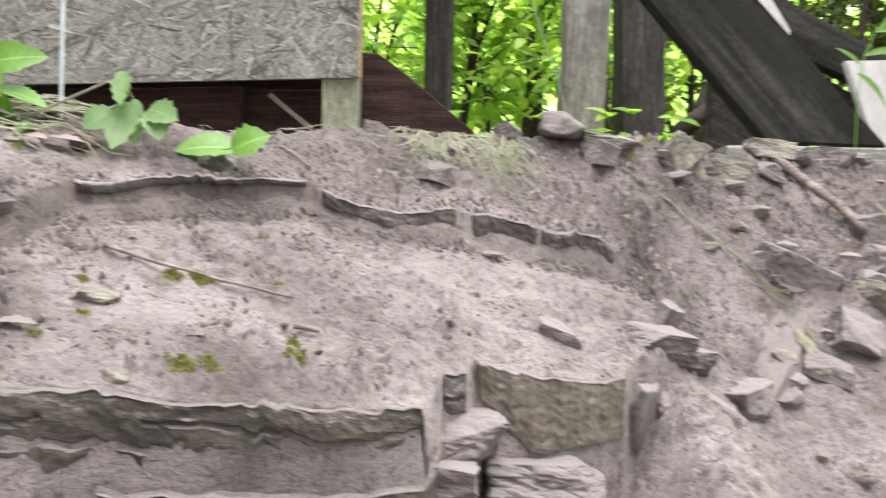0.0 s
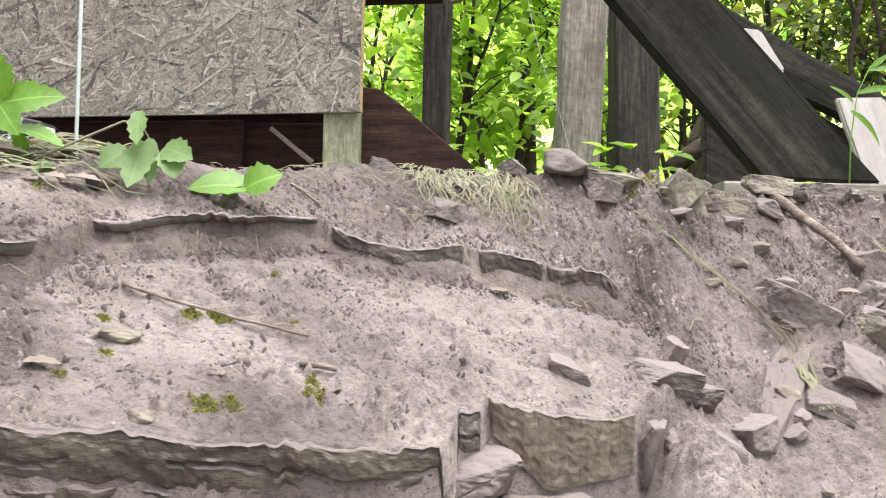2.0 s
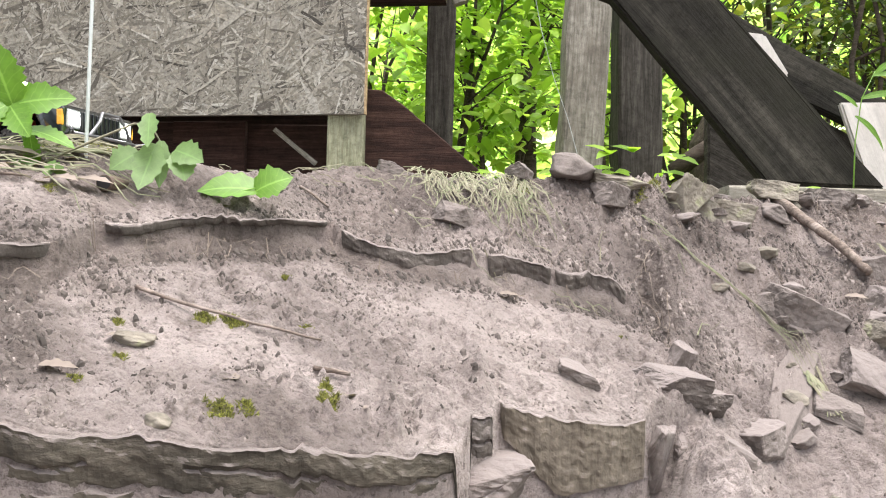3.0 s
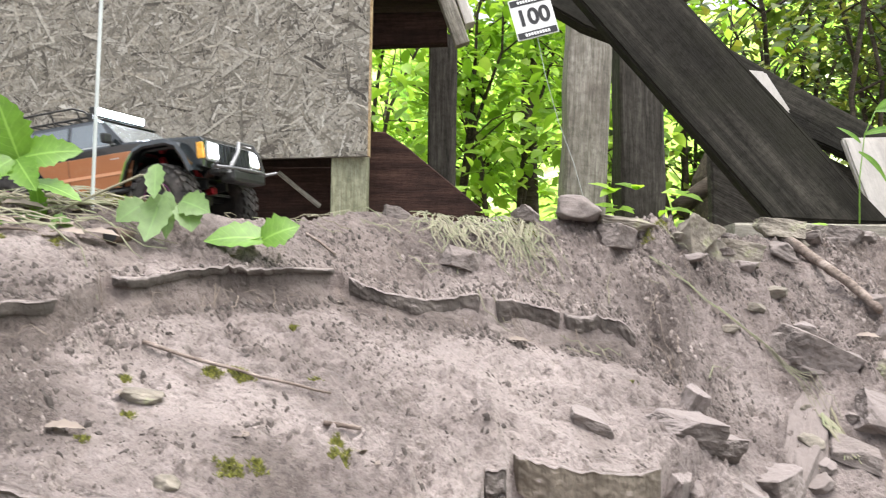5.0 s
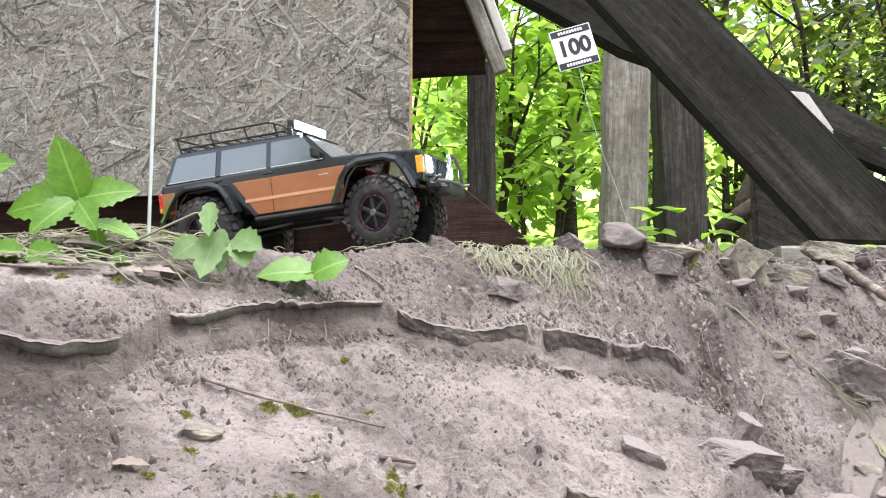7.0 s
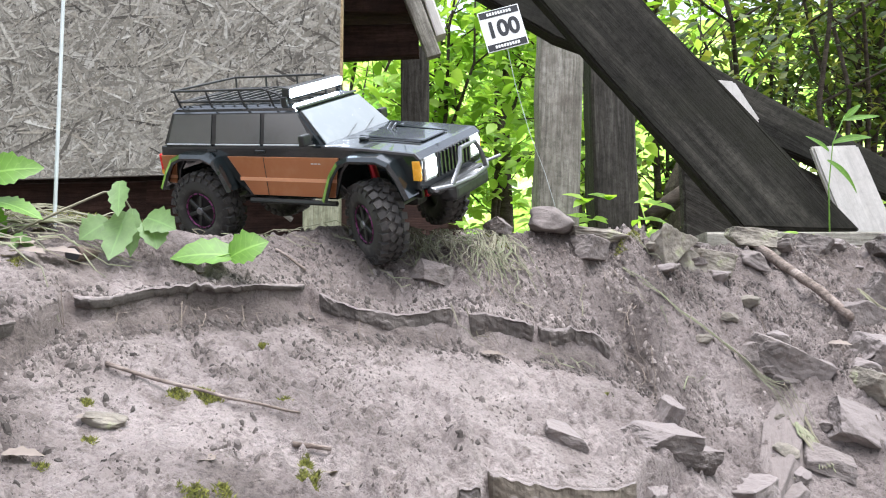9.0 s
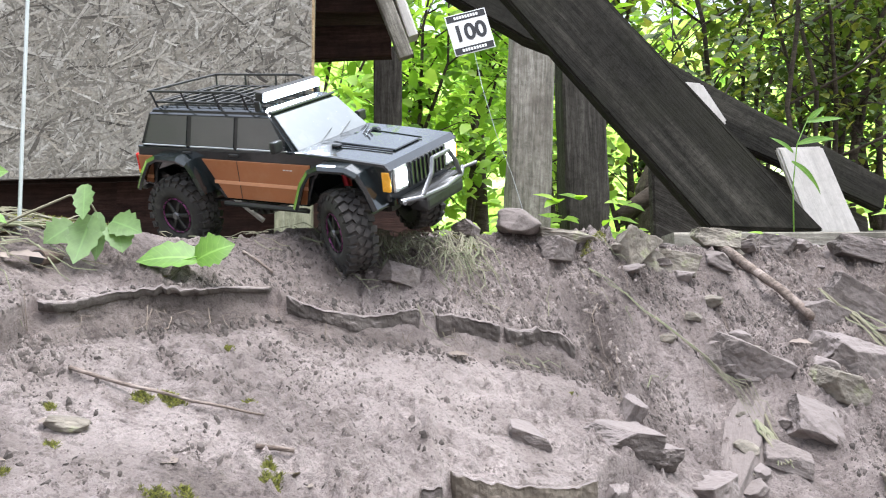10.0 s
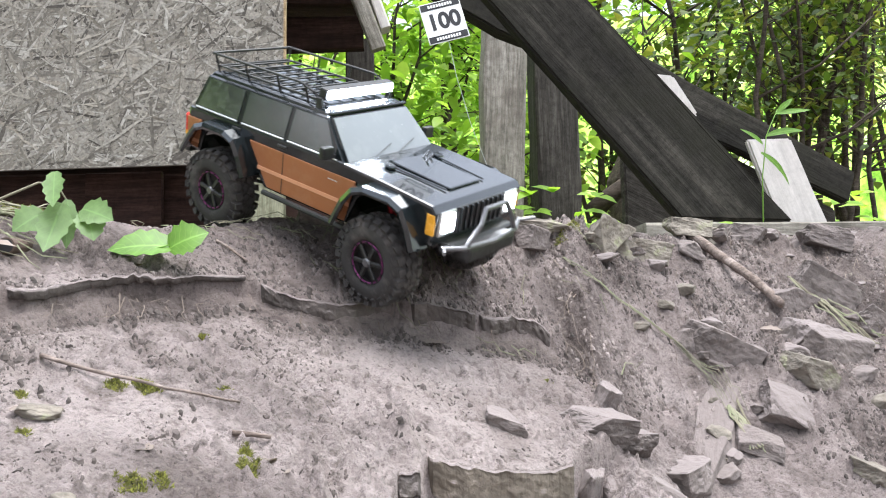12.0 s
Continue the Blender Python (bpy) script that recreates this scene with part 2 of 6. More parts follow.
M_FRESH = veined("fresh_leaves", [(0.075, 0.185, 0.013), (0.12, 0.26, 0.022), (0.165, 0.32, 0.036)], 0.42, 0.42)
M_PALELEAF = veined("pale_leaves", [(0.09, 0.17, 0.04), (0.14, 0.23, 0.07), (0.10, 0.21, 0.035)], 0.5, 0.35)
M_MOSS = island("moss", [(0.05, 0.048, 0.016), (0.12, 0.125, 0.022), (0.25, 0.255, 0.04), (0.09, 0.075, 0.04)], 0.95, 0.3)
M_STRAW = island("straw", [(0.12, 0.105, 0.065), (0.20, 0.185, 0.125), (0.14, 0.155, 0.08), (0.26, 0.24, 0.175)], 0.8, 0.2)
M_ROOT = island("roots", [(0.12, 0.09, 0.07), (0.22, 0.175, 0.14), (0.09, 0.068, 0.055)], 0.9, 0.3)
M_TWIG = wood("twig_bark", (0.12, 0.09, 0.075), (0.22, 0.175, 0.15), (0.33, 0.28, 0.25), (8, 60, 60))
M_BARK = wood("bark", (0.025, 0.02, 0.015), (0.06, 0.047, 0.035), (0.11, 0.09, 0.07), (4, 30, 30))
M_DRYLEAF = island("dry_leaves", [(0.09, 0.052, 0.036), (0.17, 0.128, 0.10), (0.25, 0.205, 0.175), (0.06, 0.036, 0.028)], 0.8, 0.4, 0.2)
M_GRASSFAR = grainy("undergrowth", (0.02, 0.04, 0.01), (0.05, 0.10, 0.02), (0.09, 0.16, 0.035), 3, 30)
M_FAR = bpy.data.materials.new("far_woods_glow")


def far_woods_glow():
    """Backdrop for woodland far behind, out of reach: pale yellow-green, its sunlight and bright gaps of sky painted in
    and glowing.
    """
    M_FAR.use_nodes = True
    nodes, links = M_FAR.node_tree.nodes, M_FAR.node_tree.links
    nodes.remove(nodes["Principled BSDF"])
    v = coords(nodes, links)
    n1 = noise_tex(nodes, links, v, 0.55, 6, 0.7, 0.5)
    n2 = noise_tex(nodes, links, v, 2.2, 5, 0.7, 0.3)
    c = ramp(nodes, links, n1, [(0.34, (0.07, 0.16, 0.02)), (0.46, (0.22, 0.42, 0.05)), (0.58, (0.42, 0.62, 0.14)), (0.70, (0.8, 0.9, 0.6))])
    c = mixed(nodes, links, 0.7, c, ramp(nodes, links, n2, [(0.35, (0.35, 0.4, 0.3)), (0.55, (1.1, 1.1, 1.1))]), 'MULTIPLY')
    # emission puts the woods' sunlight into the sheet itself
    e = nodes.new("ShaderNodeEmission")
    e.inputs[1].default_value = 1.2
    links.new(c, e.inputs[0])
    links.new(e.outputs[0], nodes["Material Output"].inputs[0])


far_woods_glow()
M_WIRE = plain("wire", (0.45, 0.48, 0.47), 0.5, 0.0)
M_SIGN = plain("sign_board", (0.78, 0.78, 0.76), 0.45)
M_INK = plain("sign_ink", (0.012, 0.012, 0.014), 0.5)
M_PIPE = plain("pipe_rust", (0.09, 0.06, 0.045), 0.8)
# the vehicle
M_PAINT = plain("black_paint", (0.006, 0.009, 0.010), 0.10, 0.0, (0.022, 0.023, 0.022), 0.6)
M_BRONZE = plain("bronze_panel", (0.36, 0.135, 0.05), 0.33, 0.35, (0.42, 0.2, 0.10), 0.3)
M_STRIPE = plain("stripe", (0.62, 0.30, 0.16), 0.4)
M_TRIM = plain("silver_trim", (0.55, 0.56, 0.56), 0.3, 0.7)
M_RUBBER = plain("rubber", (0.03, 0.027, 0.025), 0.85, 0.0, (0.17, 0.147, 0.132))
M_PLASTIC = plain("black_plastic", (0.012, 0.012, 0.012), 0.45, 0.0, (0.05, 0.045, 0.04))
M_STEEL = plain("tube_steel", (0.17, 0.17, 0.175), 0.4, 0.8)
M_RED = plain("red_anodised", (0.35, 0.02, 0.03), 0.35, 0.7)
M_PURPLE = plain("purple_ring", (0.18, 0.04, 0.13), 0.35, 0.6, (0.22, 0.1, 0.18))
M_AMBER = plain("amber_lens", (0.75, 0.36, 0.03), 0.2)
M_TAIL = plain("red_lens", (0.62, 0.02, 0.015), 0.2)
M_WINDOW = plain("tinted_window", (0.19, 0.205, 0.205), 0.06, 0.9, (0.22, 0.23, 0.23), 0.3)
M_SCREEN = plain("windscreen", (0.20, 0.215, 0.215), 0.13, 0.35, (0.27, 0.28, 0.275), 0.25)
M_LED = glow("led", (0.80, 0.90, 1.0), 40)
M_HEAD = glow("headlight", (0.97, 0.98, 1.0), 14)


# ---- building helpers ----
def part(name, bm, mat, parent=None, label="", smooth=False, at=None, mesh=None):
    """One mesh object; under a thing when a parent is given."""
    if mesh is None:
        mesh = bpy.data.meshes.new(name)
        if smooth:
            for f in bm.faces:
                f.smooth = True
        bm.to_mesh(mesh)
        bm.free()
        mesh.materials.append(mat)
    ob = new(name, mesh)
    if parent:
        ob.parent = parent
    if at is not None:
        ob.matrix_basis = at
    if label:
        ob["label"] = label
    return ob


def empty(name, m=None):
    ob = new(name)
    if m is not None:
        ob.matrix_basis = m
    return ob


def box(bm, size, m=None, bevel=0.0, seg=1):
    r = bmesh.ops.create_cube(bm, size=1.0)
    bmesh.ops.scale(bm, vec=size, verts=r["verts"])
    if bevel:
        edges = list({e for v in r["verts"] for e in v.link_edges})
        r2 = bmesh.ops.bevel(bm, geom=edges, offset=bevel, segments=seg, affect='EDGES', profile=0.6)
        verts = list({v for f in r2["faces"] for v in f.verts})
        verts = list({v for x in verts for f in x.link_faces for v in f.verts})
    else:
        verts = r["verts"]
    if m is not None:
        bmesh.ops.transform(bm, matrix=m, verts=verts)
    return verts


def rod(bm, a, b, r0, r1=None, seg=8):
    a, b = Vector(a), Vector(b)
    d = b - a
    m = Matrix.Translation((a + b) / 2) @ d.to_track_quat('Z', 'Y').to_matrix().to_4x4()
    bmesh.ops.create_cone(bm, cap_ends=True, segments=seg, radius1=r0, radius2=r0 if r1 is None else r1, depth=d.length, matrix=m)


def tube(bm, pts, r0, r1=None, seg=6):
    """A bent round rod through points, tapering from r0 to r1."""
    r1 = r0 if r1 is None else r1
    pts = [Vector(p) for p in pts]
    rings = []
    for i, p in enumerate(pts):
        d = (pts[min(i + 1, len(pts) - 1)] - pts[max(i - 1, 0)]).normalized()
        side = d.cross(Vector((0.13, 0.31, 0.94))).normalized()
        up = side.cross(d)
        r = r0 + (r1 - r0) * i / (len(pts) - 1)
        rings.append([bm.verts.new(p + r * (math.cos(2 * math.pi * k / seg) * side + math.sin(2 * math.pi * k / seg) * up)) for k in range(seg)])
    for a, b in zip(rings, rings[1:]):
        for k in range(seg):
            bm.faces.new((a[k], a[(k + 1) % seg], b[(k + 1) % seg], b[k]))
    bm.faces.new(rings[0][::-1])
    bm.faces.new(rings[-1])


def extruded(bm, outline, y0, y1):
    """A prism: an outline of (x, z) carried from y0 to y1."""
    a = [bm.verts.new((x, y0, z)) for x, z in outline]
    b = [bm.verts.new((x, y1, z)) for x, z in outline]
    bm.faces.new(a)
    bm.faces.new(b[::-1])
    n = len(a)
    for i in range(n):
        bm.faces.new((a[i], b[i], b[(i + 1) % n], a[(i + 1) % n]))
    bmesh.ops.recalc_face_normals(bm, faces=bm.faces[:])


def smoothstep(a, b, x):
    t = np.clip((x - a) / (b - a), 0, 1)
    return t * t * (3 - 2 * t)


LATTICE = np.random.RandomState(7).rand(256, 256)


def value_noise(x, y):
    xi, yi = np.floor(x).astype(int), np.floor(y).astype(int)
    fx, fy = x - xi, y - yi
    fx, fy = fx * fx * (3 - 2 * fx), fy * fy * (3 - 2 * fy)
    g = lambda i, j: LATTICE[i % 256, j % 256]
    return (g(xi, yi) * (1 - fx) + g(xi + 1, yi) * fx) * (1 - fy) + (g(xi, yi + 1) * (1 - fx) + g(xi + 1, yi + 1) * fx) * fy - 0.5


def fbm(x, y, scale, octaves=4, fade=0.55):
    total, amp = 0, 1.0
    for o in range(octaves):
        total = total + amp * value_noise(x * scale + 17 * o, y * scale + 31 * o)
        scale, amp = scale * 2.07, amp * fade
    return total


# ---- the bank: one sheet of earth ----
LEDGE_X = [-1.2, -0.62, -0.435, -0.408, -0.397, -0.391, -0.367, -0.33, -0.278, -0.229, -0.173, -0.163, -0.11, -0.065, 0.022, 0.037, 0.095, 0.139, 0.235, 0.25, 0.275, 0.31, 0.42]
LEDGE_Y = [0.62, 0.7, 0.765, 0.795, 0.81, 0.9, 0.907, 0.974, 1.029, 1.069, 1.132, 1.119, 1.112, 1.138, 1.19, 1.183, 1.201, 1.215, 1.248, 1.25, 1.24, 1.20, 1.22]
# churned patches: x, y, radius, strength
CHURNED = [(-0.387, 0.715, 0.045, 0.8), (-0.44, 0.68, 0.05, 0.6), (-0.36, 0.84, 0.05, 0.7), (-0.43, 0.80, 0.05, 0.7), (-0.292, 0.983, 0.022, 0.9), (-0.267, 0.938, 0.018, 0.9), (-0.25, 0.915, 0.016, 0.9), (-0.228, 0.895, 0.02, 0.8),
           (-0.195, 0.907, 0.03, 0.5), (-0.17, 1.02, 0.03, 0.6), (-0.28, 0.72, 0.025, 0.5), (-0.20, 0.78, 0.03, 0.5), (-0.07, 0.79, 0.025, 0.6), (0.0, 0.92, 0.03, 0.4), (0.06, 1.02, 0.04, 0.4), (-0.17, 1.19, 0.035, 0.8), (-0.12, 1.24, 0.04, 0.5),
           (0.40, 1.36, 0.06, 1.0), (0.30, 1.36, 0.03, 0.8), (0.55, 1.38, 0.08, 0.7), (0.68, 1.15, 0.06, 0.9), (0.62, 1.30, 0.05, 0.8), (0.36, 1.20, 0.05, 0.5), (0.17, 1.30, 0.06, 0.6), (-0.10, 0.90, 0.05, 0.3), (-0.22, 1.15, 0.03, 0.6)]


def edge_jag(x):
    """Broken line of the slabs' fronts."""
    return 0.004 * value_noise(x * 27, x * 0 + 11) + 0.0028 * value_noise(x * 95, x * 0 + 4) + 0.0015 * value_noise(x * 260, x * 0 + 7)


def churn(x, y):
    total = 0.0 * x
    for cx, cy, r, k in CHURNED:
        total = np.maximum(total, k * np.exp(-((x - cx) ** 2 + (y - cy) ** 2) / (r * r)))
    return total


def lip_y(x):
    """Front edge of the lower slabs."""
    return np.interp(x, [-1.2, -0.5, -0.356, -0.313, -0.286, -0.233, -0.197, -0.149, -0.104, -0.058, -0.018, -0.008, 0.0, 0.024, 0.030, 0.069, 0.121, 0.202, 0.226, 0.30, 0.42],
                     [0.40, 0.55, 0.620, 0.626, 0.646, 0.654, 0.668, 0.696, 0.710, 0.733, 0.764, 0.79, 0.835, 0.855, 0.884, 0.884, 0.904, 0.958, 0.998, 1.05, 1.06])


def ledge_y(x):
    """Front edge of the upper ledges."""
    return np.interp(x, LEDGE_X, LEDGE_Y)


def ledge_step(x):
    """How far the ledges stand over the earth at their foot."""
    return np.interp(x, [-1.2, -0.43, -0.366, -0.28, -0.17, -0.16, -0.065, 0.021, 0.04, 0.13, 0.235, 0.275], [0.03, 0.034, 0.034, 0.042, 0.036, 0.034, 0.028, 0.042, 0.042, 0.036, 0.040, 0.0])


def crest_y(x):
    return np.interp(x, [-1.2, -0.45, -0.3, -0.1, 0.18, 0.34, 0.48, 0.62, 0.8, 1.4], [1.08, 1.13, 1.20, 1.33, 1.38, 1.40, 1.47, 1.58, 1.66, 1.72])


def crest_z(x):
    return np.interp(x, [-1.2, -0.6, -0.42, -0.31, -0.2, -0.1, 0.18, 0.34, 0.48, 0.62, 0.8, 1.4], [0.60, 0.622, 0.622, 0.602, 0.622, 0.632, 0.642, 0.630, 0.625, 0.636, 0.644, 0.655])


def face_z(x, y):
    """The trodden face of the bank below the ledge."""
    left = 0.388 + 0.41 * (y - 0.864) - 0.32 * (x + 0.153)
    right = 0.455 + 0.75 * (y - 1.36)
    return left + (right - left) * smoothstep(0.26, 0.46, x)


def ground_z(x, y):
    x, y = np.asarray(x, float), np.asarray(y, float)
    yl, yc, zc, ys = ledge_y(x), crest_y(x), crest_z(x), lip_y(x)
    low = face_z(x, y)
    zl = face_z(x, yl) + ledge_step(x)
    t = np.clip((y - yl) / (yc - yl), 0, 1)
    rise = zl + (zc - zl) * (t * 0.75 + 0.25 * np.sin(t * math.pi / 2))
    edge = y - yl - edge_jag(x) - 0.003
    low = low + 0.42 * ledge_step(x) * (1 + 1.2 * value_noise(x * 40, y * 40)) * smoothstep(-0.035, -0.002, edge)
    cut = smoothstep(-0.003, 0.0, edge) * (ledge_step(x) > 0.001) + smoothstep(-0.05, 0.05, edge) * (ledge_step(x) <= 0.001)
    z = low * (1 - cut) + rise * cut
    flat = np.interp(x, [-0.9, -0.5, -0.3, 0.1, 0.5, 1.0], [0.605, 0.610, 0.622, 0.632, 0.652, 0.66]) - 0.03 * smoothstep(2.2, 5.0, y)
    z = np.where(y > yc, zc + (flat - zc) * smoothstep(0.0, 0.35, y - yc), z)
    under = 0.15 * smoothstep(0.0, -0.003, y - ys - edge_jag(x) - 0.003) + 0.10 * np.clip(ys - y, 0, 1)
    z = z - under * (1 - smoothstep(0.20, 0.30, x))
    return z


def relief(x, y):
    """Clods, ruts and crumbs on the bare earth."""
    yc = crest_y(x)
    bare = 1 - smoothstep(0.0, 0.5, y - yc)
    rough = 0.35 + 0.65 * smoothstep(0.0, 0.5, fbm(x, y, 5, 3) + 0.12)
    steep = smoothstep(-0.01, 0.05, y - ledge_y(x))
    r = 0.016 * fbm(x, y, 6, 3) + 0.011 * fbm(x + 3, y, 20, 4, 0.6) * rough + 0.009 * fbm(x, y + 5, 70, 3, 0.7) * rough
    r = r + steep * 0.008 * np.abs(fbm(x, y, 26, 3)) * rough
    lump = np.maximum(0, fbm(x + 9, y, 85, 2, 0.6) - 0.06) * smoothstep(-0.05, 0.25, fbm(x, y + 2, 9, 3) + 0.10 * steep)
    foot = np.exp(-((y - ledge_y(x) + 0.035) / 0.045) ** 2) * (1 - smoothstep(0.2, 0.3, x))
    r = r * (1 - 0.45 * foot)
    r = r + 0.030 * lump * (1 - 0.9 * foot) + 0.0035 * fbm(x, y, 190, 2, 0.6)
    right = smoothstep(0.3, 0.5, x)
    upper = smoothstep(0.0, 0.05, y - ledge_y(x)) * smoothstep(-0.05, 0.2, x) * smoothstep(0.05, -0.02, y - yc)
    r = r + upper * (0.020 * fbm(x + 4, y, 16, 3) + 0.012 * np.abs(fbm(x, y, 45, 3)))
    pit = smoothstep(0.02, 0.22, fbm(x + 6, y + 1, 8, 3)) * (1 - right) * (1 - 0.9 * foot)
    r = r + pit * (0.010 * fbm(x + 1, y, 62, 2, 0.7) - 0.012 * np.maximum(0, fbm(x, y + 8, 110, 2, 0.6)))
    torn = churn(x, y)
    r = r + torn * (0.022 * np.maximum(0, fbm(x + 2, y + 7, 120, 2, 0.6) - 0.02) + 0.018 * np.maximum(0, fbm(x + 5, y, 55, 2, 0.6)) - 0.003)
    r = r + right * (0.022 * fbm(x, y, 9, 4) + 0.01 * fbm(x, y, 30, 3))
    base = 0.016 * fbm(x, y, 6, 3)
    wall = np.exp(-((y - ledge_y(x)) / 0.014) ** 2) * (1 - smoothstep(0.25, 0.3, x))
    wall = np.maximum(wall, np.exp(-((y - lip_y(x)) / 0.016) ** 2) * (1 - smoothstep(0.21, 0.25, x)))
    brow = np.exp(-((y - yc - 0.01) / 0.07) ** 2) * (1 - smoothstep(0.15, 0.3, x))
    return (base + (r - base) * (1 - 0.88 * wall) * (1 - 0.65 * brow)) * (0.35 + 0.65 * bare)


def surface_z(x, y):
    return float(ground_z(x, y) + relief(np.asarray(float(x)), np.asarray(float(y))))


def grid_sheet(name, xs, ys, height, mat):
    X, Y = np.meshgrid(xs, ys)
    Z = height(X, Y)
    v = np.stack([X, Y, Z], -1).reshape(-1, 3)
    nx, ny = len(xs), len(ys)
    i = np.arange((ny - 1) * nx).reshape(ny - 1, nx)[:, :-1].ravel()
    f = np.stack([i, i + 1, i + nx + 1, i + nx], -1)
    me = bpy.data.meshes.new(name)
    me.from_pydata(v.tolist(), [], f.tolist())
    me.polygons.foreach_set("use_smooth", [True] * len(me.polygons))
    me.materials.append(mat)
    return new(name, me)


xs = np.concatenate([[-60, -20, -6, -3, -1.8], np.arange(-1.25, -0.75, 0.012), np.arange(-0.75, 0.98, 0.0021), np.arange(0.98, 1.5, 0.012), [1.8, 3, 6, 20, 60]])
ys = np.concatenate([[-30, -6, -1.5, -0.4, 0.1], np.arange(0.25, 0.6, 0.012), np.arange(0.6, 1.7, 0.0021), np.arange(1.7, 2.4, 0.02), [2.6, 3, 4, 6, 10, 25, 70]])
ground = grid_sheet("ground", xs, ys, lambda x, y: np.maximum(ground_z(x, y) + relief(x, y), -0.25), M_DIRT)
co = np.empty(len(ground.data.vertices) * 3)
ground.data.vertices.foreach_get("co", co)
gx, gy = co[0::3], co[1::3]
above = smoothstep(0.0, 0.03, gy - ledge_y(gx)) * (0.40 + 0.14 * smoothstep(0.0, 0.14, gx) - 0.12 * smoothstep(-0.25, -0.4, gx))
# dark crumbly soil with the ledge's shade painted in, along its foot
apron_shade = (1.1 - 0.3 * smoothstep(-0.2, -0.05, gx)) * np.exp(-((gy - ledge_y(gx) + 0.016) / 0.024) ** 2) * (1 - smoothstep(0.2, 0.3, gx))
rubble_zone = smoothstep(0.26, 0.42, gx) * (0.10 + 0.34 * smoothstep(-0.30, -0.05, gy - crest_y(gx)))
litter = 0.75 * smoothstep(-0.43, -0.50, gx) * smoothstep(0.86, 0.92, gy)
loose = np.maximum(np.maximum(np.maximum(above, apron_shade), rubble_zone), litter) + 0.8 * fbm(gx, gy, 7, 4)
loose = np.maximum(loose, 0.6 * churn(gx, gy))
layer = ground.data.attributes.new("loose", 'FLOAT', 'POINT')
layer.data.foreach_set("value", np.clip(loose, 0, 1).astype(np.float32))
tagged(ground, "bare trodden pinkish-grey earth bank with ledges", "ground", kind="structure")


# ---- stones ----
def rock_mesh(size, seed, flat=0.0, cuts=6, rough=0.05, chop=12):
    """A broken stone: a block with chopped corners, uneven faces and thin strata."""
    rng = random.Random(seed)
    bm = bmesh.new()
    bmesh.ops.create_cube(bm, size=1.0)
    for _ in range(chop):
        n = Vector((rng.uniform(-1, 1), rng.uniform(-1, 1), rng.uniform(-1, 1) * (1 - flat))).normalized()
        d = rng.uniform(0.37, 0.56)
        r = bmesh.ops.bisect_plane(bm, geom=bm.verts[:] + bm.edges[:] + bm.faces[:], plane_co=n * d, plane_no=n, clear_outer=True)
        edges = [e for e in bm.edges if e.is_boundary]
        if edges:
            bmesh.ops.contextual_create(bm, geom=edges)
    bmesh.ops.triangulate(bm, faces=bm.faces[:])
    for _ in range(cuts):
        long = [e for e in bm.edges if e.calc_length() > 0.095]
        if not long:
            break
        bmesh.ops.subdivide_edges(bm, edges=long, cuts=1)
        bmesh.ops.triangulate(bm, faces=bm.faces[:])
    for _ in range(1):
        bmesh.ops.smooth_vert(bm, verts=bm.verts[:], factor=0.5, use_axis_x=True, use_axis_y=True, use_axis_z=True)
    off = Vector((seed * 3.7, seed * 1.3, seed * 2.1))
    bm.normal_update()
    for v in bm.verts:
        n = noise.noise(v.co * 2.3 + off) * rough + noise.noise(v.co * 6.5 + off) * rough * 0.6
        n += rough * 0.3 * noise.noise(v.co * 16 + off)
        v.co += v.normal * n
    bmesh.ops.scale(bm, vec=size, verts=bm.verts[:])
    return bm


def stone(x, y, size, seed, mat, label, turn=(0, 0, 0), sink=0.3, z=None, name="stone", group="", flat=0.0, rough=0.05):
    bm = rock_mesh(size, seed, flat, rough=rough)
    ob = part(name, bm, mat, smooth=True)
    z0 = (surface_z(x, y) + size[2] * (0.42 - sink)) if z is None else z - (0.010 if x > 0.2 and z < 0.5 else 0.0)
    ob.matrix_basis = pose(x, y, z0, *turn)
    return tagged(ob, label, "stone", group)


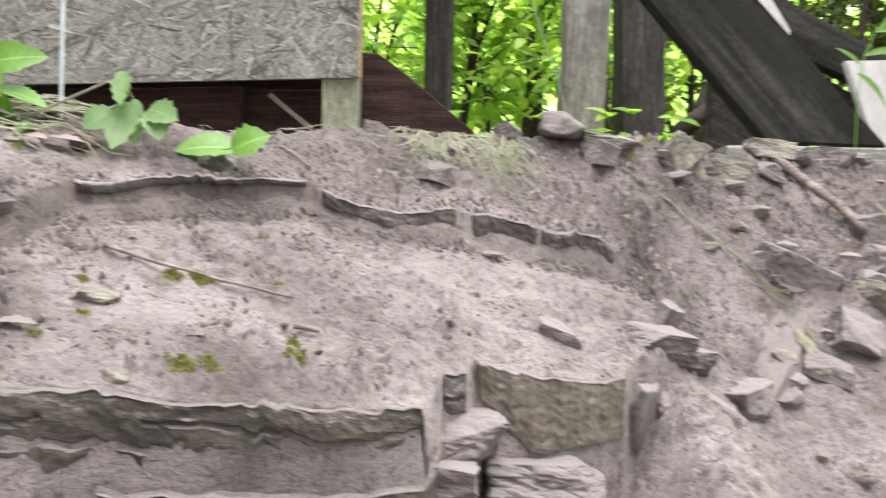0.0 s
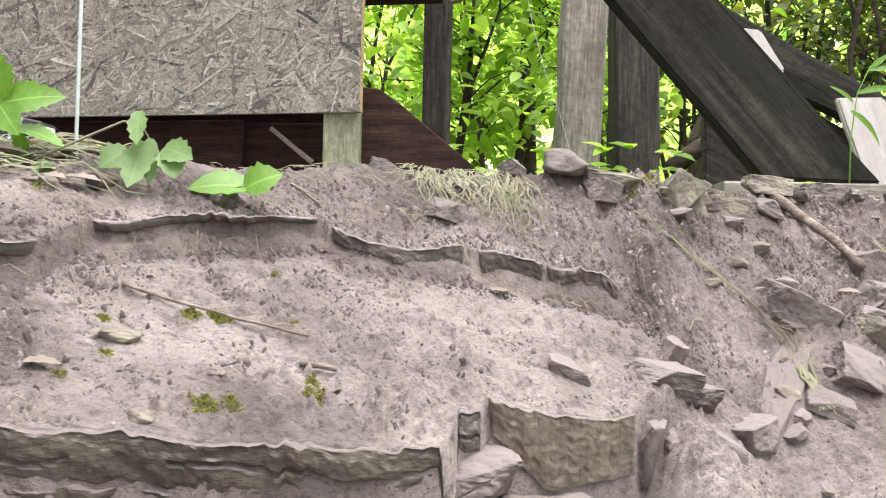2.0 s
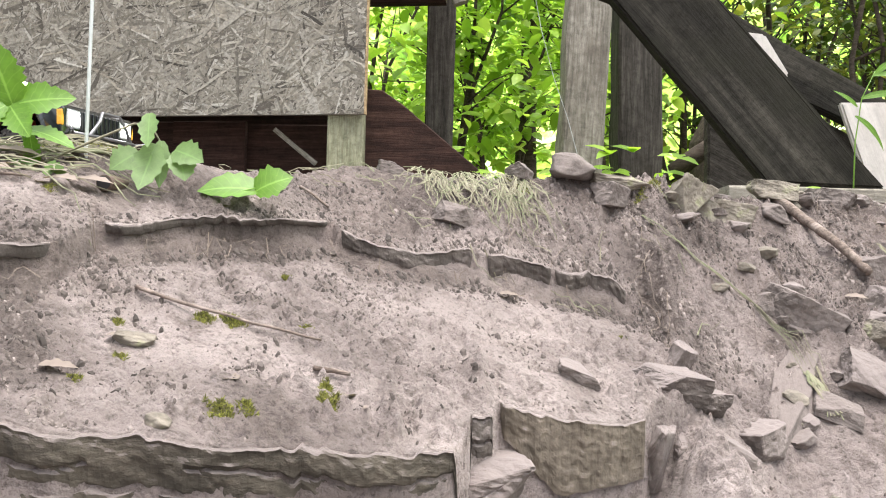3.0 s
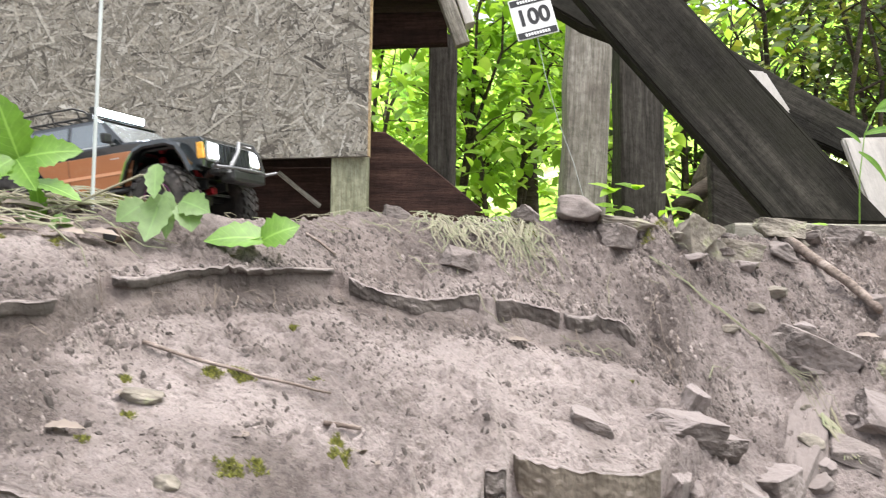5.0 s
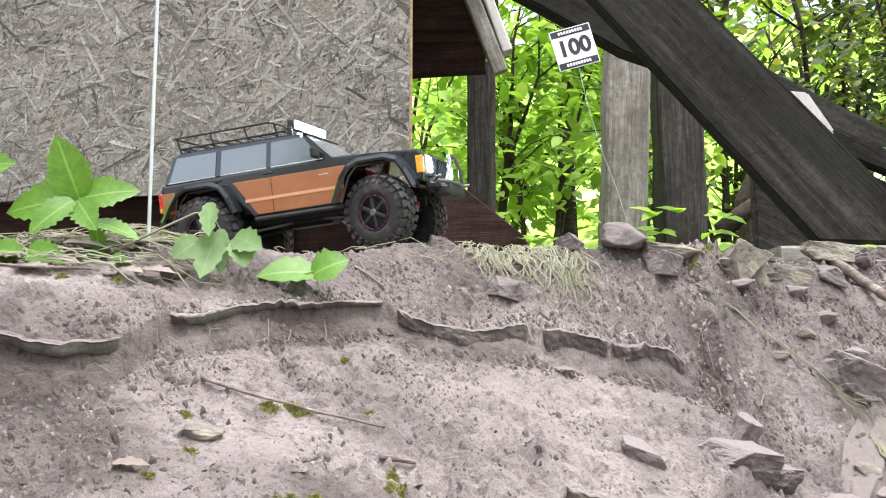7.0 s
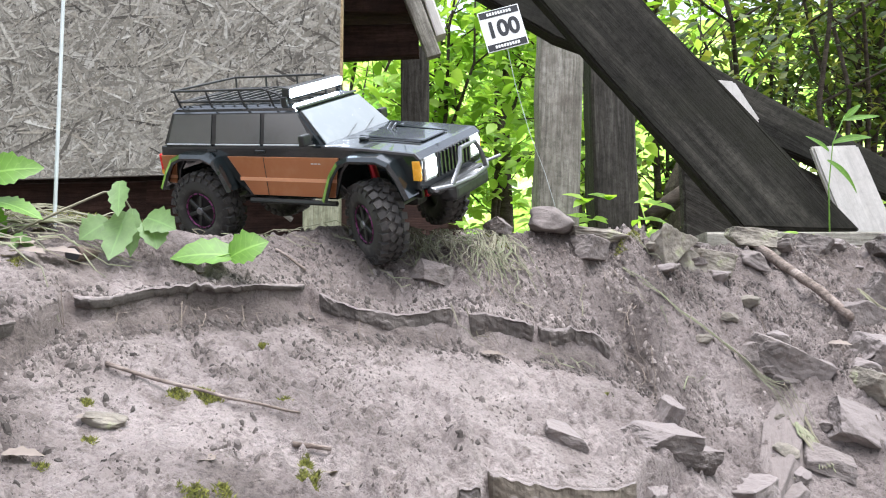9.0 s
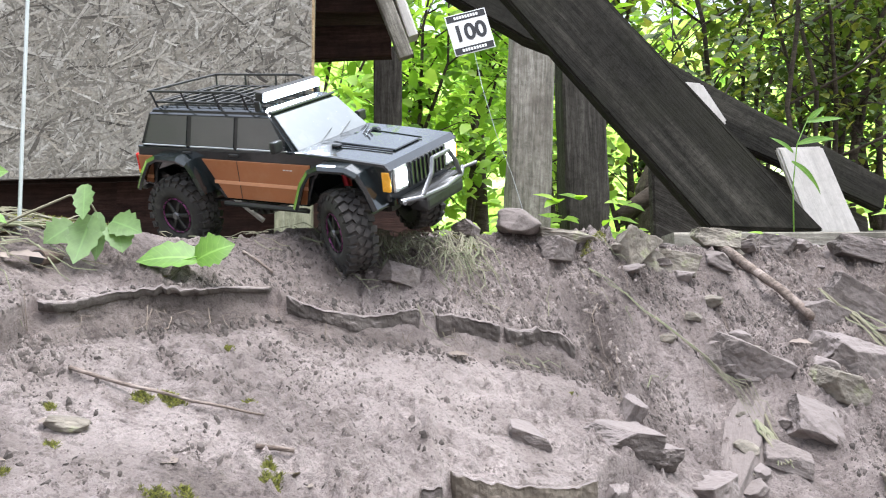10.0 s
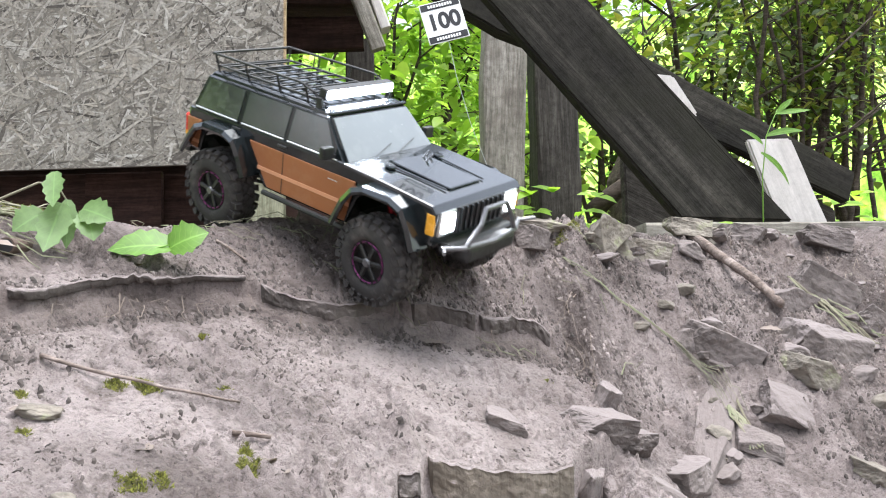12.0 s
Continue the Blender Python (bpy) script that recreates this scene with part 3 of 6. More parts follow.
def ledge_slab(name, x0, x1, front, top, thick, seed, mat, label, over=0.006, shelf=0.008, slope=0.3, depth=0.08, jag=1.0, seams=0, undercut=0.008, flush=True):
    """A bedded slab: a dusty top that runs back under the earth, a crisp broken arris, a faceted front with wavy bedding cracks."""
    bm = bmesh.new()
    rng = random.Random(seed)
    knots, offs, lifts = [x0], [0.0], [0.0]
    while knots[-1] < x1:
        knots.append(knots[-1] + rng.uniform(0.008, 0.04))
        offs.append(rng.uniform(-0.006, 0.006))
        lifts.append(rng.uniform(-0.004, 0.0))
    nx = max(16, int((x1 - x0) / 0.0026))
    high0 = max(thick(x0 + (x1 - x0) * k / 8) for k in range(9))
    rows = max(8, int(high0 / 0.0026))
    cols = []
    for i in range(nx + 1):
        x = x0 + (x1 - x0) * i / nx
        end = min(x - x0, x1 - x)
        tuck = 0.03 * max(0.0, 1 - end / 0.008) ** 2
        plan = float(np.interp(x, knots, offs)) + 0.0016 * noise.noise(Vector((x * 110, seed, 0)))
        high = thick(x) * (1 + 0.15 * noise.noise(Vector((x * 14, seed, 5))))
        y0 = front(x) - over + tuck + (float(edge_jag(np.asarray(x))) if flush else jag * plan)
        zt = (sum(surface_z(x + d, y0 - tuck + over + 0.0065) for d in (-0.002, 0.0, 0.002)) / 3 - 0.002) if flush else top(x) + jag * float(np.interp(x, knots, lifts))
        col = [bm.verts.new((x, y0 + depth, zt - high * 0.6)), bm.verts.new((x, y0 + depth, zt - 0.010 + slope * shelf))]
        for q in (1.0, 0.66, 0.33):
            col.append(bm.verts.new((x, y0 + shelf * q, zt + slope * shelf * q - (0.005 if q == 1.0 else 0) + 0.0015 * noise.noise(Vector((x * 70, q * 5, seed))))))
        col += [bm.verts.new((x, y0 + 0.0016, zt)), bm.verts.new((x, y0, zt - 0.0014))]
        for k in range(1, rows + 1):
            u = k / rows
            dz = -0.0014 - (high - 0.0014) * u
            q = Vector((x, dz, seed * 0.37))
            w = Vector((x * 24, dz * 30, seed))
            pit = 0.0040 * noise.noise(w) + 0.0034 * abs(noise.noise(w * 2.1)) + 0.0014 * noise.noise(w * 5.2) + 0.0008 * noise.noise(q * 240)
            facet = 0.0
            crack = 0.0
            for m in range(seams):
                at = -high * (m + 1) / (seams + 1) + 0.014 * noise.noise(Vector((x * 7, seed, 3 + m))) + 0.004 * noise.noise(Vector((x * 30, seed, 3 + m)))
                if noise.noise(Vector((x * 9, seed, 18 + m))) > -0.22:
                    crack += 0.006 * max(0.0, 1 - abs(dz - at) / 0.0028)
                    facet += 0.0022 * (1 if dz < at else 0) * (-1) ** m
            col.append(bm.verts.new((x, y0 + jag * pit + facet * min(1, 3 * u) + crack + undercut * u * u, zt + dz)))
        col.append(bm.verts.new((x, y0 + depth, zt - high)))
        cols.append(col)
    for a, b in zip(cols, cols[1:]):
        for k in range(len(a) - 1):
            bm.faces.new((a[k], a[k + 1], b[k + 1], b[k]))
    bm.faces.new(cols[0][::-1])
    bm.faces.new(cols[-1])
    bmesh.ops.recalc_face_normals(bm, faces=bm.faces[:])
    ob = part(name, bm, mat)
    ob.data.materials.append(M_DIRT)
    n = len(cols[0]) - 1
    for i, f in enumerate(ob.data.polygons):
        if i < n * nx and 1 <= i % n <= 4:
            f.material_index, f.use_smooth = 1, True
    return tagged(ob, label, "rock slab")


smooth_z = lambda x, y: float(ground_z(x, y)) + 0.016 * float(fbm(np.asarray(x), np.asarray(y), 6, 3))
lip = lambda x: float(lip_y(x))
ledge = lambda x: float(ledge_y(x))
low_edge = lambda x: smooth_z(x, lip(x) + 0.01)
line = lambda xs, vs: (lambda x: float(np.interp(x, xs, vs)))
ledge_slab("rock_slab", -1.1, -0.008, lip, None, line([-0.5, -0.3, -0.1, -0.008], [0.074, 0.072, 0.060, 0.046]), 1.3, M_SLAB, "long dark grey-brown bedded rock slab with a broken front", 0.004, 0.008, 0.1, 0.12, 1.0, 2, 0.012)
ledge_slab("rock_slab", -1.1, -0.20, line([-1.1, -0.38, -0.30, -0.20], [0.34, 0.592, 0.622, 0.675]), lambda x: low_edge(x) - 0.082, line([-1.1, 0], [0.08, 0.08]), 2.9, M_PLATE, "pale dusty rock layer jutting under the long slab", 0.004, 0.05, 0.05, 0.14, 1.2, 1, flush=False)
ledge_slab("rock_slab", -0.26, 0.0, lambda x: lip(x) - 0.010, lambda x: low_edge(x) - 0.070, line([-1.1, 0], [0.09, 0.09]), 3.7, M_SLAB, "dark rock layer under the long slab", 0.004, 0.02, 0.05, 0.12, 1.2, 2, flush=False)
ledge_slab("rock_plate", -0.62, -0.398, ledge, None, line([-0.6, -0.37], [0.010, 0.012]), 8.3, M_LEDGE, "flat dusty stone plate tilted in the bank", 0.008, 0.012, 0.2, 0.10, 0.8, 0, 0.006)
ledge_slab("rock_ledge", -0.390, -0.176, ledge, None, line([-0.39, -0.30, -0.18], [0.011, 0.008, 0.006]), 4.1, M_LEDGE, "thin earth-covered sandstone ledge with a shadowed underside", 0.009, 0.013, 0.2, 0.07, 0.9, 0, 0.006)
ledge_slab("rock_ledge", -0.164, 0.023, ledge, None, line([-0.166, -0.1, 0.024], [0.034, 0.028, 0.048]), 5.7, M_LEDGE, "broken sandstone ledge bedded in the earth", 0.004, 0.008, 0.2, 0.06, 1.2, 0, 0.012)
ledge_slab("rock_ledge", 0.036, 0.138, ledge, None, line([0.036, 0.138], [0.044, 0.034]), 6.9, M_LEDGE, "pale-topped sandstone ledge block with a tapered end", 0.007, 0.011, 0.2, 0.06, 1.0, 0, 0.012)
ledge_slab("rock_ledge", 0.136, 0.256, ledge, None, line([0.136, 0.25], [0.030, 0.038]), 9.4, M_LEDGE, "sandstone ledge block with a crumbled end", 0.004, 0.008, 0.2, 0.06, 1.2, 0, 0.010)
ledge_slab("rock_slab", -0.006, 0.027, lip, None, line([0, 0.03], [0.055, 0.05]), 12.6, M_LEDGE, "narrow cracked chunk between the two slabs", 0.004, 0.008, 0.2, 0.08, 1.5, 1)
ledge_slab("rock_slab", 0.029, 0.210, lip, None, line([0.029, 0.05, 0.09, 0.15, 0.206], [0.034, 0.048, 0.074, 0.070, 0.064]), 11.2, M_BLOCK, "squared sandstone block jutting from the bank", 0.006, 0.010, 0.1, 0.13, 0.8, 0, 0.003)


def block(x, y, z, size, seed, mat, label, turn=(0, 0, 0), skew=0.14):
    """An angular broken block: uneven corners, flat split faces, chipped arrises."""
    rng = random.Random(seed)
    bm = bmesh.new()
    bmesh.ops.create_cube(bm, size=1.0)
    for v in bm.verts:
        v.co += Vector((rng.uniform(-skew, skew), rng.uniform(-skew, skew), rng.uniform(-skew, skew) * 0.8))
    for _ in range(4):
        n = Vector((rng.uniform(-1, 1), rng.uniform(-1, 1), rng.uniform(-0.6, 1))).normalized()
        bmesh.ops.bisect_plane(bm, geom=bm.verts[:] + bm.edges[:] + bm.faces[:], plane_co=n * rng.uniform(0.42, 0.58), plane_no=n, clear_outer=True)
        edges = [e for e in bm.edges if e.is_boundary]
        if edges:
            bmesh.ops.contextual_create(bm, geom=edges)
    bmesh.ops.bevel(bm, geom=bm.edges[:], offset=0.018, segments=1, affect='EDGES')
    bmesh.ops.triangulate(bm, faces=bm.faces[:])
    for _ in range(6):
        long = [e for e in bm.edges if e.calc_length() > 0.07]
        if not long:
            break
        bmesh.ops.subdivide_edges(bm, edges=long, cuts=1)
        bmesh.ops.triangulate(bm, faces=bm.faces[:])
    bm.normal_update()
    off = Vector((seed * 3.7, seed * 1.3, seed * 2.1))
    for v in bm.verts:
        v.co += v.normal * (0.05 * noise.noise(v.co * 2.6 + off) + 0.022 * noise.noise(v.co * 8 + off) + 0.012 * noise.noise(v.co * 19 + off))
    bmesh.ops.scale(bm, vec=size, verts=bm.verts[:])
    return tagged(part("stone", bm, mat, at=pose(x, y, z, *turn)), label, "stone")


block(0.020, 0.872, 0.262, (0.075, 0.09, 0.045), 3, M_STONE, "dusty stone step beside the jutting block", (4, 4, 12))
block(-0.012, 0.842, 0.225, (0.10, 0.09, 0.045), 5, M_STONE, "flat lower stone at the foot of the slabs", (0, 0, -10))
block(0.105, 0.900, 0.207, (0.12, 0.09, 0.05), 4, M_LEDGE, "squared stone under the jutting block", (2, 4, 8), 0.06)
block(0.232, 1.02, 0.258, (0.030, 0.10, 0.08), 9, M_STONE, "dusty rib of stone beside the jutting block", (0, 15, -14))
block(0.258, 1.078, 0.338, (0.085, 0.08, 0.040), 6, M_LEDGE, "angular sandstone block in the bank", (8, 8, 10), 0.1)
block(0.312, 1.088, 0.312, (0.052, 0.07, 0.036), 7, M_LEDGE, "squared sandstone block in the bank", (4, 6, 6), 0.08)
block(0.302, 1.165, 0.360, (0.024, 0.05, 0.045), 8, M_STONE, "narrow upright stone in the bank", (10, 18, 10))
block(0.30, 1.045, 0.262, (0.09, 0.07, 0.05), 10, M_STONE, "low broken stone in the loose earth", (10, 25, 10))
block(0.468, 1.180, 0.296, (0.21, 0.050, 0.060), 31, M_GREYSTONE, "long dusty stone rib set on edge down the slope", (0, -32, 60), 0.10)
block(0.385, 1.10, 0.255, (0.09, 0.08, 0.06), 35, M_STONE, "earth-covered stone beside the long rib", (0, -20, 40), 0.2)
block(0.528, 1.292, 0.420, (0.100, 0.075, 0.068), 13, M_GREYSTONE, "rounded grey boulder in the slope", (10, 24, 12))
block(0.476, 1.302, 0.432, (0.040, 0.05, 0.044), 36, M_GREYSTONE, "smaller grey stone leaning on the boulder", (0, 20, 10))
block(0.652, 1.25, 0.388, (0.078, 0.062, 0.046), 14, M_PALE, "pale stone with a mossy top", (8, 16, 14), 0.1)
block(0.585, 1.192, 0.338, (0.092, 0.04, 0.066), 15, M_STONE, "buff plate of stone loose on the slope", (-30, 28, 10), 0.1)
block(0.712, 1.318, 0.420, (0.105, 0.08, 0.075), 16, M_STONE, "buff boulder half buried in the slope", (5, 22, 20))
block(0.800, 1.425, 0.520, (0.112, 0.06, 0.055), 17, M_GREYSTONE, "long grey stone tilted on the slope", (10, 33, -8), 0.1)
block(0.705, 1.405, 0.498, (0.070, 0.06, 0.052), 18, M_GREYSTONE, "grey stone beside the dead branch", (0, 20, 10))
block(0.842, 1.375, 0.458, (0.075, 0.06, 0.045), 19, M_STONE, "buff stone at the slope's foot", (0, 15, 20))
block(0.86, 1.22, 0.335, (0.11, 0.09, 0.085), 38, M_STONE, "large buff boulder at the slope's foot", (0, 10, 20))
block(0.655, 1.10, 0.255, (0.055, 0.05, 0.03), 20, M_PALE, "pale flat stone at the slope's foot", (14, 12, 20))
block(0.520, 1.16, 0.298, (0.06, 0.05, 0.04), 21, M_GREYSTONE, "dark grey stone near the upright slab", (0, 20, 0))
stone(0.187, 1.362, (0.070, 0.05, 0.040), 22, M_GREYSTONE, "dark round grey stone on the crest", (0, 6, 12), z=0.655)
block(0.272, 1.395, 0.630, (0.105, 0.08, 0.026), 23, M_PALE, "flat pale stone on the crest", (3, 4, 8), 0.08)
block(0.252, 1.352, 0.606, (0.056, 0.045, 0.036), 24, M_GREYSTONE, "dark stone below the flat pale stone", (0, 10, 30))
block(-0.002, 1.226, float(ground_z(-0.002, 1.226)) + 0.008, (0.044, 0.036, 0.030), 25, M_GREYSTONE, "pyramid-shaped grey stone on the bank", (12, 14, 40), 0.2)
block(-0.105, 1.335, 0.634, (0.045, 0.04, 0.026), 26, M_GREYSTONE, "grey stone near the crest", (0, 5, 10))
block(0.105, 1.37, 0.640, (0.05, 0.04, 0.03), 27, M_GREYSTONE, "grey stone among dry grass", (0, 5, 60))
block(0.378, 1.402, 0.604, (0.058, 0.06, 0.066), 28, M_PALE, "pale pointed stone at the crest", (0, 28, 20), 0.25)
block(0.418, 1.418, 0.590, (0.075, 0.06, 0.05), 29, M_PALE, "pale lichen-green boulder at the crest", (0, 20, -10))
block(0.474, 1.428, 0.592, (0.068, 0.05, 0.036), 30, M_PALE, "pale lichen-green block at the crest", (0, 14, -10), 0.08)
block(0.735, 1.60, 0.634, (0.078, 0.06, 0.042), 32, M_GREYSTONE, "dark flat-sided stone at the crest", (0, 12, 8), 0.1)
block(0.905, 1.60, 0.634, (0.10, 0.06, 0.042), 37, M_GREYSTONE, "long grey stone at the crest", (0, 16, -5), 0.1)
block(0.60, 1.56, 0.648, (0.085, 0.06, 0.032), 39, M_PALE, "pale stone lying at the crest", (0, 6, 10))
block(0.655, 1.60, 0.638, (0.09, 0.07, 0.03), 40, M_PALE, "flat pale stone at the crest", (0, 4, 30))
block(0.135, 1.02, float(ground_z(0.135, 1.02)) - 0.012, (0.05, 0.04, 0.026), 33, M_STONE, "small stone sunk in the trodden earth", (16, 15, 10))
stone(-0.254, 0.672, (0.020, 0.018, 0.016), 34, M_PALE, "pinkish pale pebble at the slab's edge", (0, 10, 0), sink=0.4)

rng = random.Random(5)
for i in range(64):
    x = rng.uniform(0.32, 1.15)
    y = float(crest_y(x)) + rng.uniform(-0.06, 0.16)
    s = rng.uniform(0.018, 0.055)
    stone(x, y, (s * rng.uniform(0.9, 1.5), s, s * rng.uniform(0.45, 0.8)), 100 + i, rng.choice((M_PALE, M_PALE, M_STONE, M_GREYSTONE)), "loose crest stone, buff to grey", (rng.uniform(-12, 12), rng.uniform(-12, 12), rng.uniform(0, 180)), sink=0.46, group="loose stones along the crest")
for i in range(44):
    x = rng.uniform(0.40, 1.0)
    y = rng.uniform(1.0, float(crest_y(x)) - 0.06)
    s = rng.uniform(0.010, 0.034)
    stone(x, y, (s * 1.3, s, s * 0.7), 200 + i, rng.choice((M_PALE, M_STONE, M_GREYSTONE)), "loose stone on the rubble slope", (rng.uniform(-20, 20), rng.uniform(-20, 20), rng.uniform(0, 180)), sink=0.5, group="loose stones on the slope")


def crumbs(name, count, region, sizes, mat, label, seed, dense=None):
    """Small angular lumps half sunk in the bank's surface, joined."""
    r = np.random.RandomState(seed)
    x, y = r.uniform(region[0], region[1], count * 14), r.uniform(region[2], region[3], count * 14)
    keep = (y < crest_y(x) + 0.2) & ((x > 0.26) | (y > lip_y(x) + 0.008))
    keep &= (np.abs(y - ledge_y(x) + 0.006) > 0.012) | (x > 0.26)
    if dense is not None:
        keep &= r.rand(len(x)) < dense(x, y)
    x, y = x[keep][:count], y[keep][:count]
    n = len(x)
    s = sizes[0] + (sizes[1] - sizes[0]) * r.rand(n) ** 3
    ang = r.uniform(0, 6.28, n)
    P = np.zeros((n, 11, 3))
    for k in range(5):
        q = ang + k * 1.2566
        rad = s * r.uniform(0.6, 1.2, n)
        P[:, k, 0], P[:, k, 1] = x + rad * np.cos(q), y + rad * np.sin(q)
        P[:, 5 + k, 0], P[:, 5 + k, 1] = x + 0.75 * rad * np.cos(q + 0.3), y + 0.75 * rad * np.sin(q + 0.3)
    P[:, 10, 0], P[:, 10, 1] = x, y
    z = ground_z(P[:, :, 0], P[:, :, 1]) + relief(P[:, :, 0], P[:, :, 1])
    z = z[:, 10:] + np.clip(z - z[:, 10:], -0.6 * s[:, None], 0.6 * s[:, None])
    tall = s[:, None] * r.uniform(0.5, 1.0, (n, 1))
    P[:, :5, 2] = z[:, :5] - 0.4 * s[:, None]
    P[:, 5:10, 2] = z[:, 5:10] + tall * r.uniform(0.45, 0.95, (n, 5))
    P[:, 10, 2] = z[:, 10] + tall[:, 0]
    b = np.arange(n)[:, None] * 11
    tris = []
    for k in range(5):
        j = (k + 1) % 5
        tris += [np.concatenate([b + k, b + j, b + 5 + j], 1), np.concatenate([b + k, b + 5 + j, b + 5 + k], 1), np.concatenate([b + 5 + k, b + 5 + j, b + 10], 1)]
    me = bpy.data.meshes.new(name)
    me.from_pydata(P.reshape(-1, 3).tolist(), [], np.concatenate(tris).tolist())
    me.materials.append(mat)
    return tagged(new(name, me), label, "crumbs", kind="stuff")


patchy = lambda x, y: 0.03 + np.maximum(0.0, fbm(x, y, 8, 4) * 2.0 - 0.15) + 0.5 * churn(x, y)
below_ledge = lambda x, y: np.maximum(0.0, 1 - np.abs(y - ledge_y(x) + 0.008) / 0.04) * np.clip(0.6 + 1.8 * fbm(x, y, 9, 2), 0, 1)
torn_up = lambda x, y: churn(x, y) ** 1.5
crumbs("soil_crumbs", 24000, (-0.75, 0.95, 0.6, 1.55), (0.0005, 0.0026), M_CLOD, "loose crumbs of brown earth on the bank", 1, patchy)
crumbs("soil_clods", 5200, (-0.72, 0.30, 0.72, 1.3), (0.0008, 0.0050), M_DARKCLOD, "earth clods below the ledge, coloured dark for moisture and shade", 2, below_ledge)
crumbs("soil_clods", 6500, (-0.72, 0.75, 0.62, 1.42), (0.0007, 0.0048), M_DARKCLOD, "churned earth clods in trodden patches, coloured dark for moisture and shade", 4, torn_up)
crumbs("rubble", 13000, (-0.1, 1.0, 1.0, 1.62), (0.0007, 0.0048), M_CLOD, "earth clods and grit on the upper slope", 3, lambda x, y: np.clip(0.25 + 1.6 * fbm(x, y, 10, 3), 0, 1) * (y > ledge_y(x)))


# ---- timber structures behind the bank ----
def timber(bm, a, b, w, d, m_extra=None, bevel=0.004, wave=0.003, seed=0, cuts=10):
    """A sawn timber from a to b: w across, d deep, with worn, slightly wavy arrises; its length lies along x in its own space."""
    a, b = Vector(a), Vector(b)
    length = (b - a).length
    r = random.Random(seed)
    prof = [(-w / 2, -d / 2), (w / 2, -d / 2), (w / 2, d / 2), (-w / 2, d / 2)]
    c = bevel
    ring8 = []
    for (u, v) in prof:
        su, sv = (1 if u > 0 else -1), (1 if v > 0 else -1)
        ring8 += [(u - su * c, v), (u, v - sv * c)] if su * sv < 0 else [(u, v - sv * c), (u - su * c, v)]
    rings = []
    for i in range(cuts + 1):
        x = -length / 2 + length * i / cuts
        rings.append([bm.verts.new((x, u + wave * noise.noise(Vector((x * 5, k, seed))), v + wave * noise.noise(Vector((x * 5, k + 9, seed))))) for k, (u, v) in enumerate(ring8)])
    for p, q in zip(rings, rings[1:]):
        for k in range(8):
            bm.faces.new((p[k], p[(k + 1) % 8], q[(k + 1) % 8], q[k]))
    bm.faces.new(rings[0][::-1])
    bm.faces.new(rings[-1])
    bmesh.ops.recalc_face_normals(bm, faces=bm.faces[:])


def along(a, b, spin=0):
    """Pose with x from a to b, y across level, z up."""
    a, b = Vector(a), Vector(b)
    x = (b - a).normalized()
    y = Vector((0, 1, 0))
    y = (y - x * y.dot(x)).normalized()
    z = x.cross(y)
    m = Matrix((x, y, z)).transposed().to_4x4()
    return Matrix.Translation((a + b) / 2) @ m @ pose(0, 0, 0, spin)


def beam(name, a, b, high, deep, mat, label="", category="", parent=None, spin=0, seed=0, kind=""):
    bm = bmesh.new()
    timber(bm, a, b, deep, high, seed=seed)
    ob = part(name, bm, mat, parent, at=along(a, b, spin))
    if parent is None:
        tagged(ob, label, category, kind=kind)
    elif label:
        ob["label"] = label
    return ob


# the shed: strand-board wall on a post, roof and eaves
shed = empty("shed", pose(-0.205, 2.1, 0))
tagged(shed, "small weathered shed with a strand-board wall and brown eaves", "shed")
PANEL_W, PANEL_H, PANEL_Z = 1.7, 1.1, 0.886


def strand_board():
    bm = bmesh.new()
    box(bm, (PANEL_W, 0.011, PANEL_H), pose(-PANEL_W / 2, 0.0055, PANEL_H / 2), 0.0012)
    wall = part("wall_panel", bm, M_OSB, shed, "grey weathered strand-board panel", at=pose(0, 0, PANEL_Z, 0, 0, -10.5))
    bm = bmesh.new()
    box(bm, (0.004, 0.014, PANEL_H), pose(0.0025, 0.0055, PANEL_H / 2))
    part("panel_edge", bm, M_EDGE, wall, "tan sawn board edge")
    r = random.Random(11)
    verts, faces = [], []
    for i in range(11000):
        cx, cz = r.uniform(-1.30, 0.0), r.uniform(0.0, 0.66)
        ln, wd = r.uniform(0.012, 0.052), r.uniform(0.0012, 0.0056)
        if r.random() < 0.15:
            ln, wd = ln * 1.8, wd * 2.0
        ang = r.gauss(0.35, 0.75) if r.random() < 0.6 else r.uniform(0, 3.14)
        ca, sa = math.cos(ang), math.sin(ang)
        lift = -0.0002 - 0.0014 * r.random()
        tiltz, roll = r.uniform(-0.0008, 0.0008), r.uniform(-0.22, 0.22)
        pts = [(-ln, -wd * r.uniform(0.2, 1)), (-ln * 0.3, -wd), (ln * r.uniform(0.6, 1), -wd * r.uniform(0.3, 1)), (ln, wd * r.uniform(0.2, 1)), (ln * 0.2, wd), (-ln * r.uniform(0.7, 1), wd * r.uniform(0.4, 1))]
        base = len(verts)
        ok = []
        for k, (u, v) in enumerate(pts):
            x, z = cx + u * ca - v * sa, cz + u * sa + v * ca
            x, z = min(x, 0.0), max(min(z, PANEL_H), 0.0)
            ok.append((x, lift + tiltz * (u / ln) + roll * v, z))
        verts += ok
        faces.append(tuple(range(base, base + 6)))
    me = bpy.data.meshes.new("strand_layer")
    me.from_pydata(verts, [], faces)
    me.materials.append(M_STRAND)
    ob = new("strand_layer", me)
    ob.parent = wall
    tagged(ob, "overlapping grey wood strands", kind="stuff")


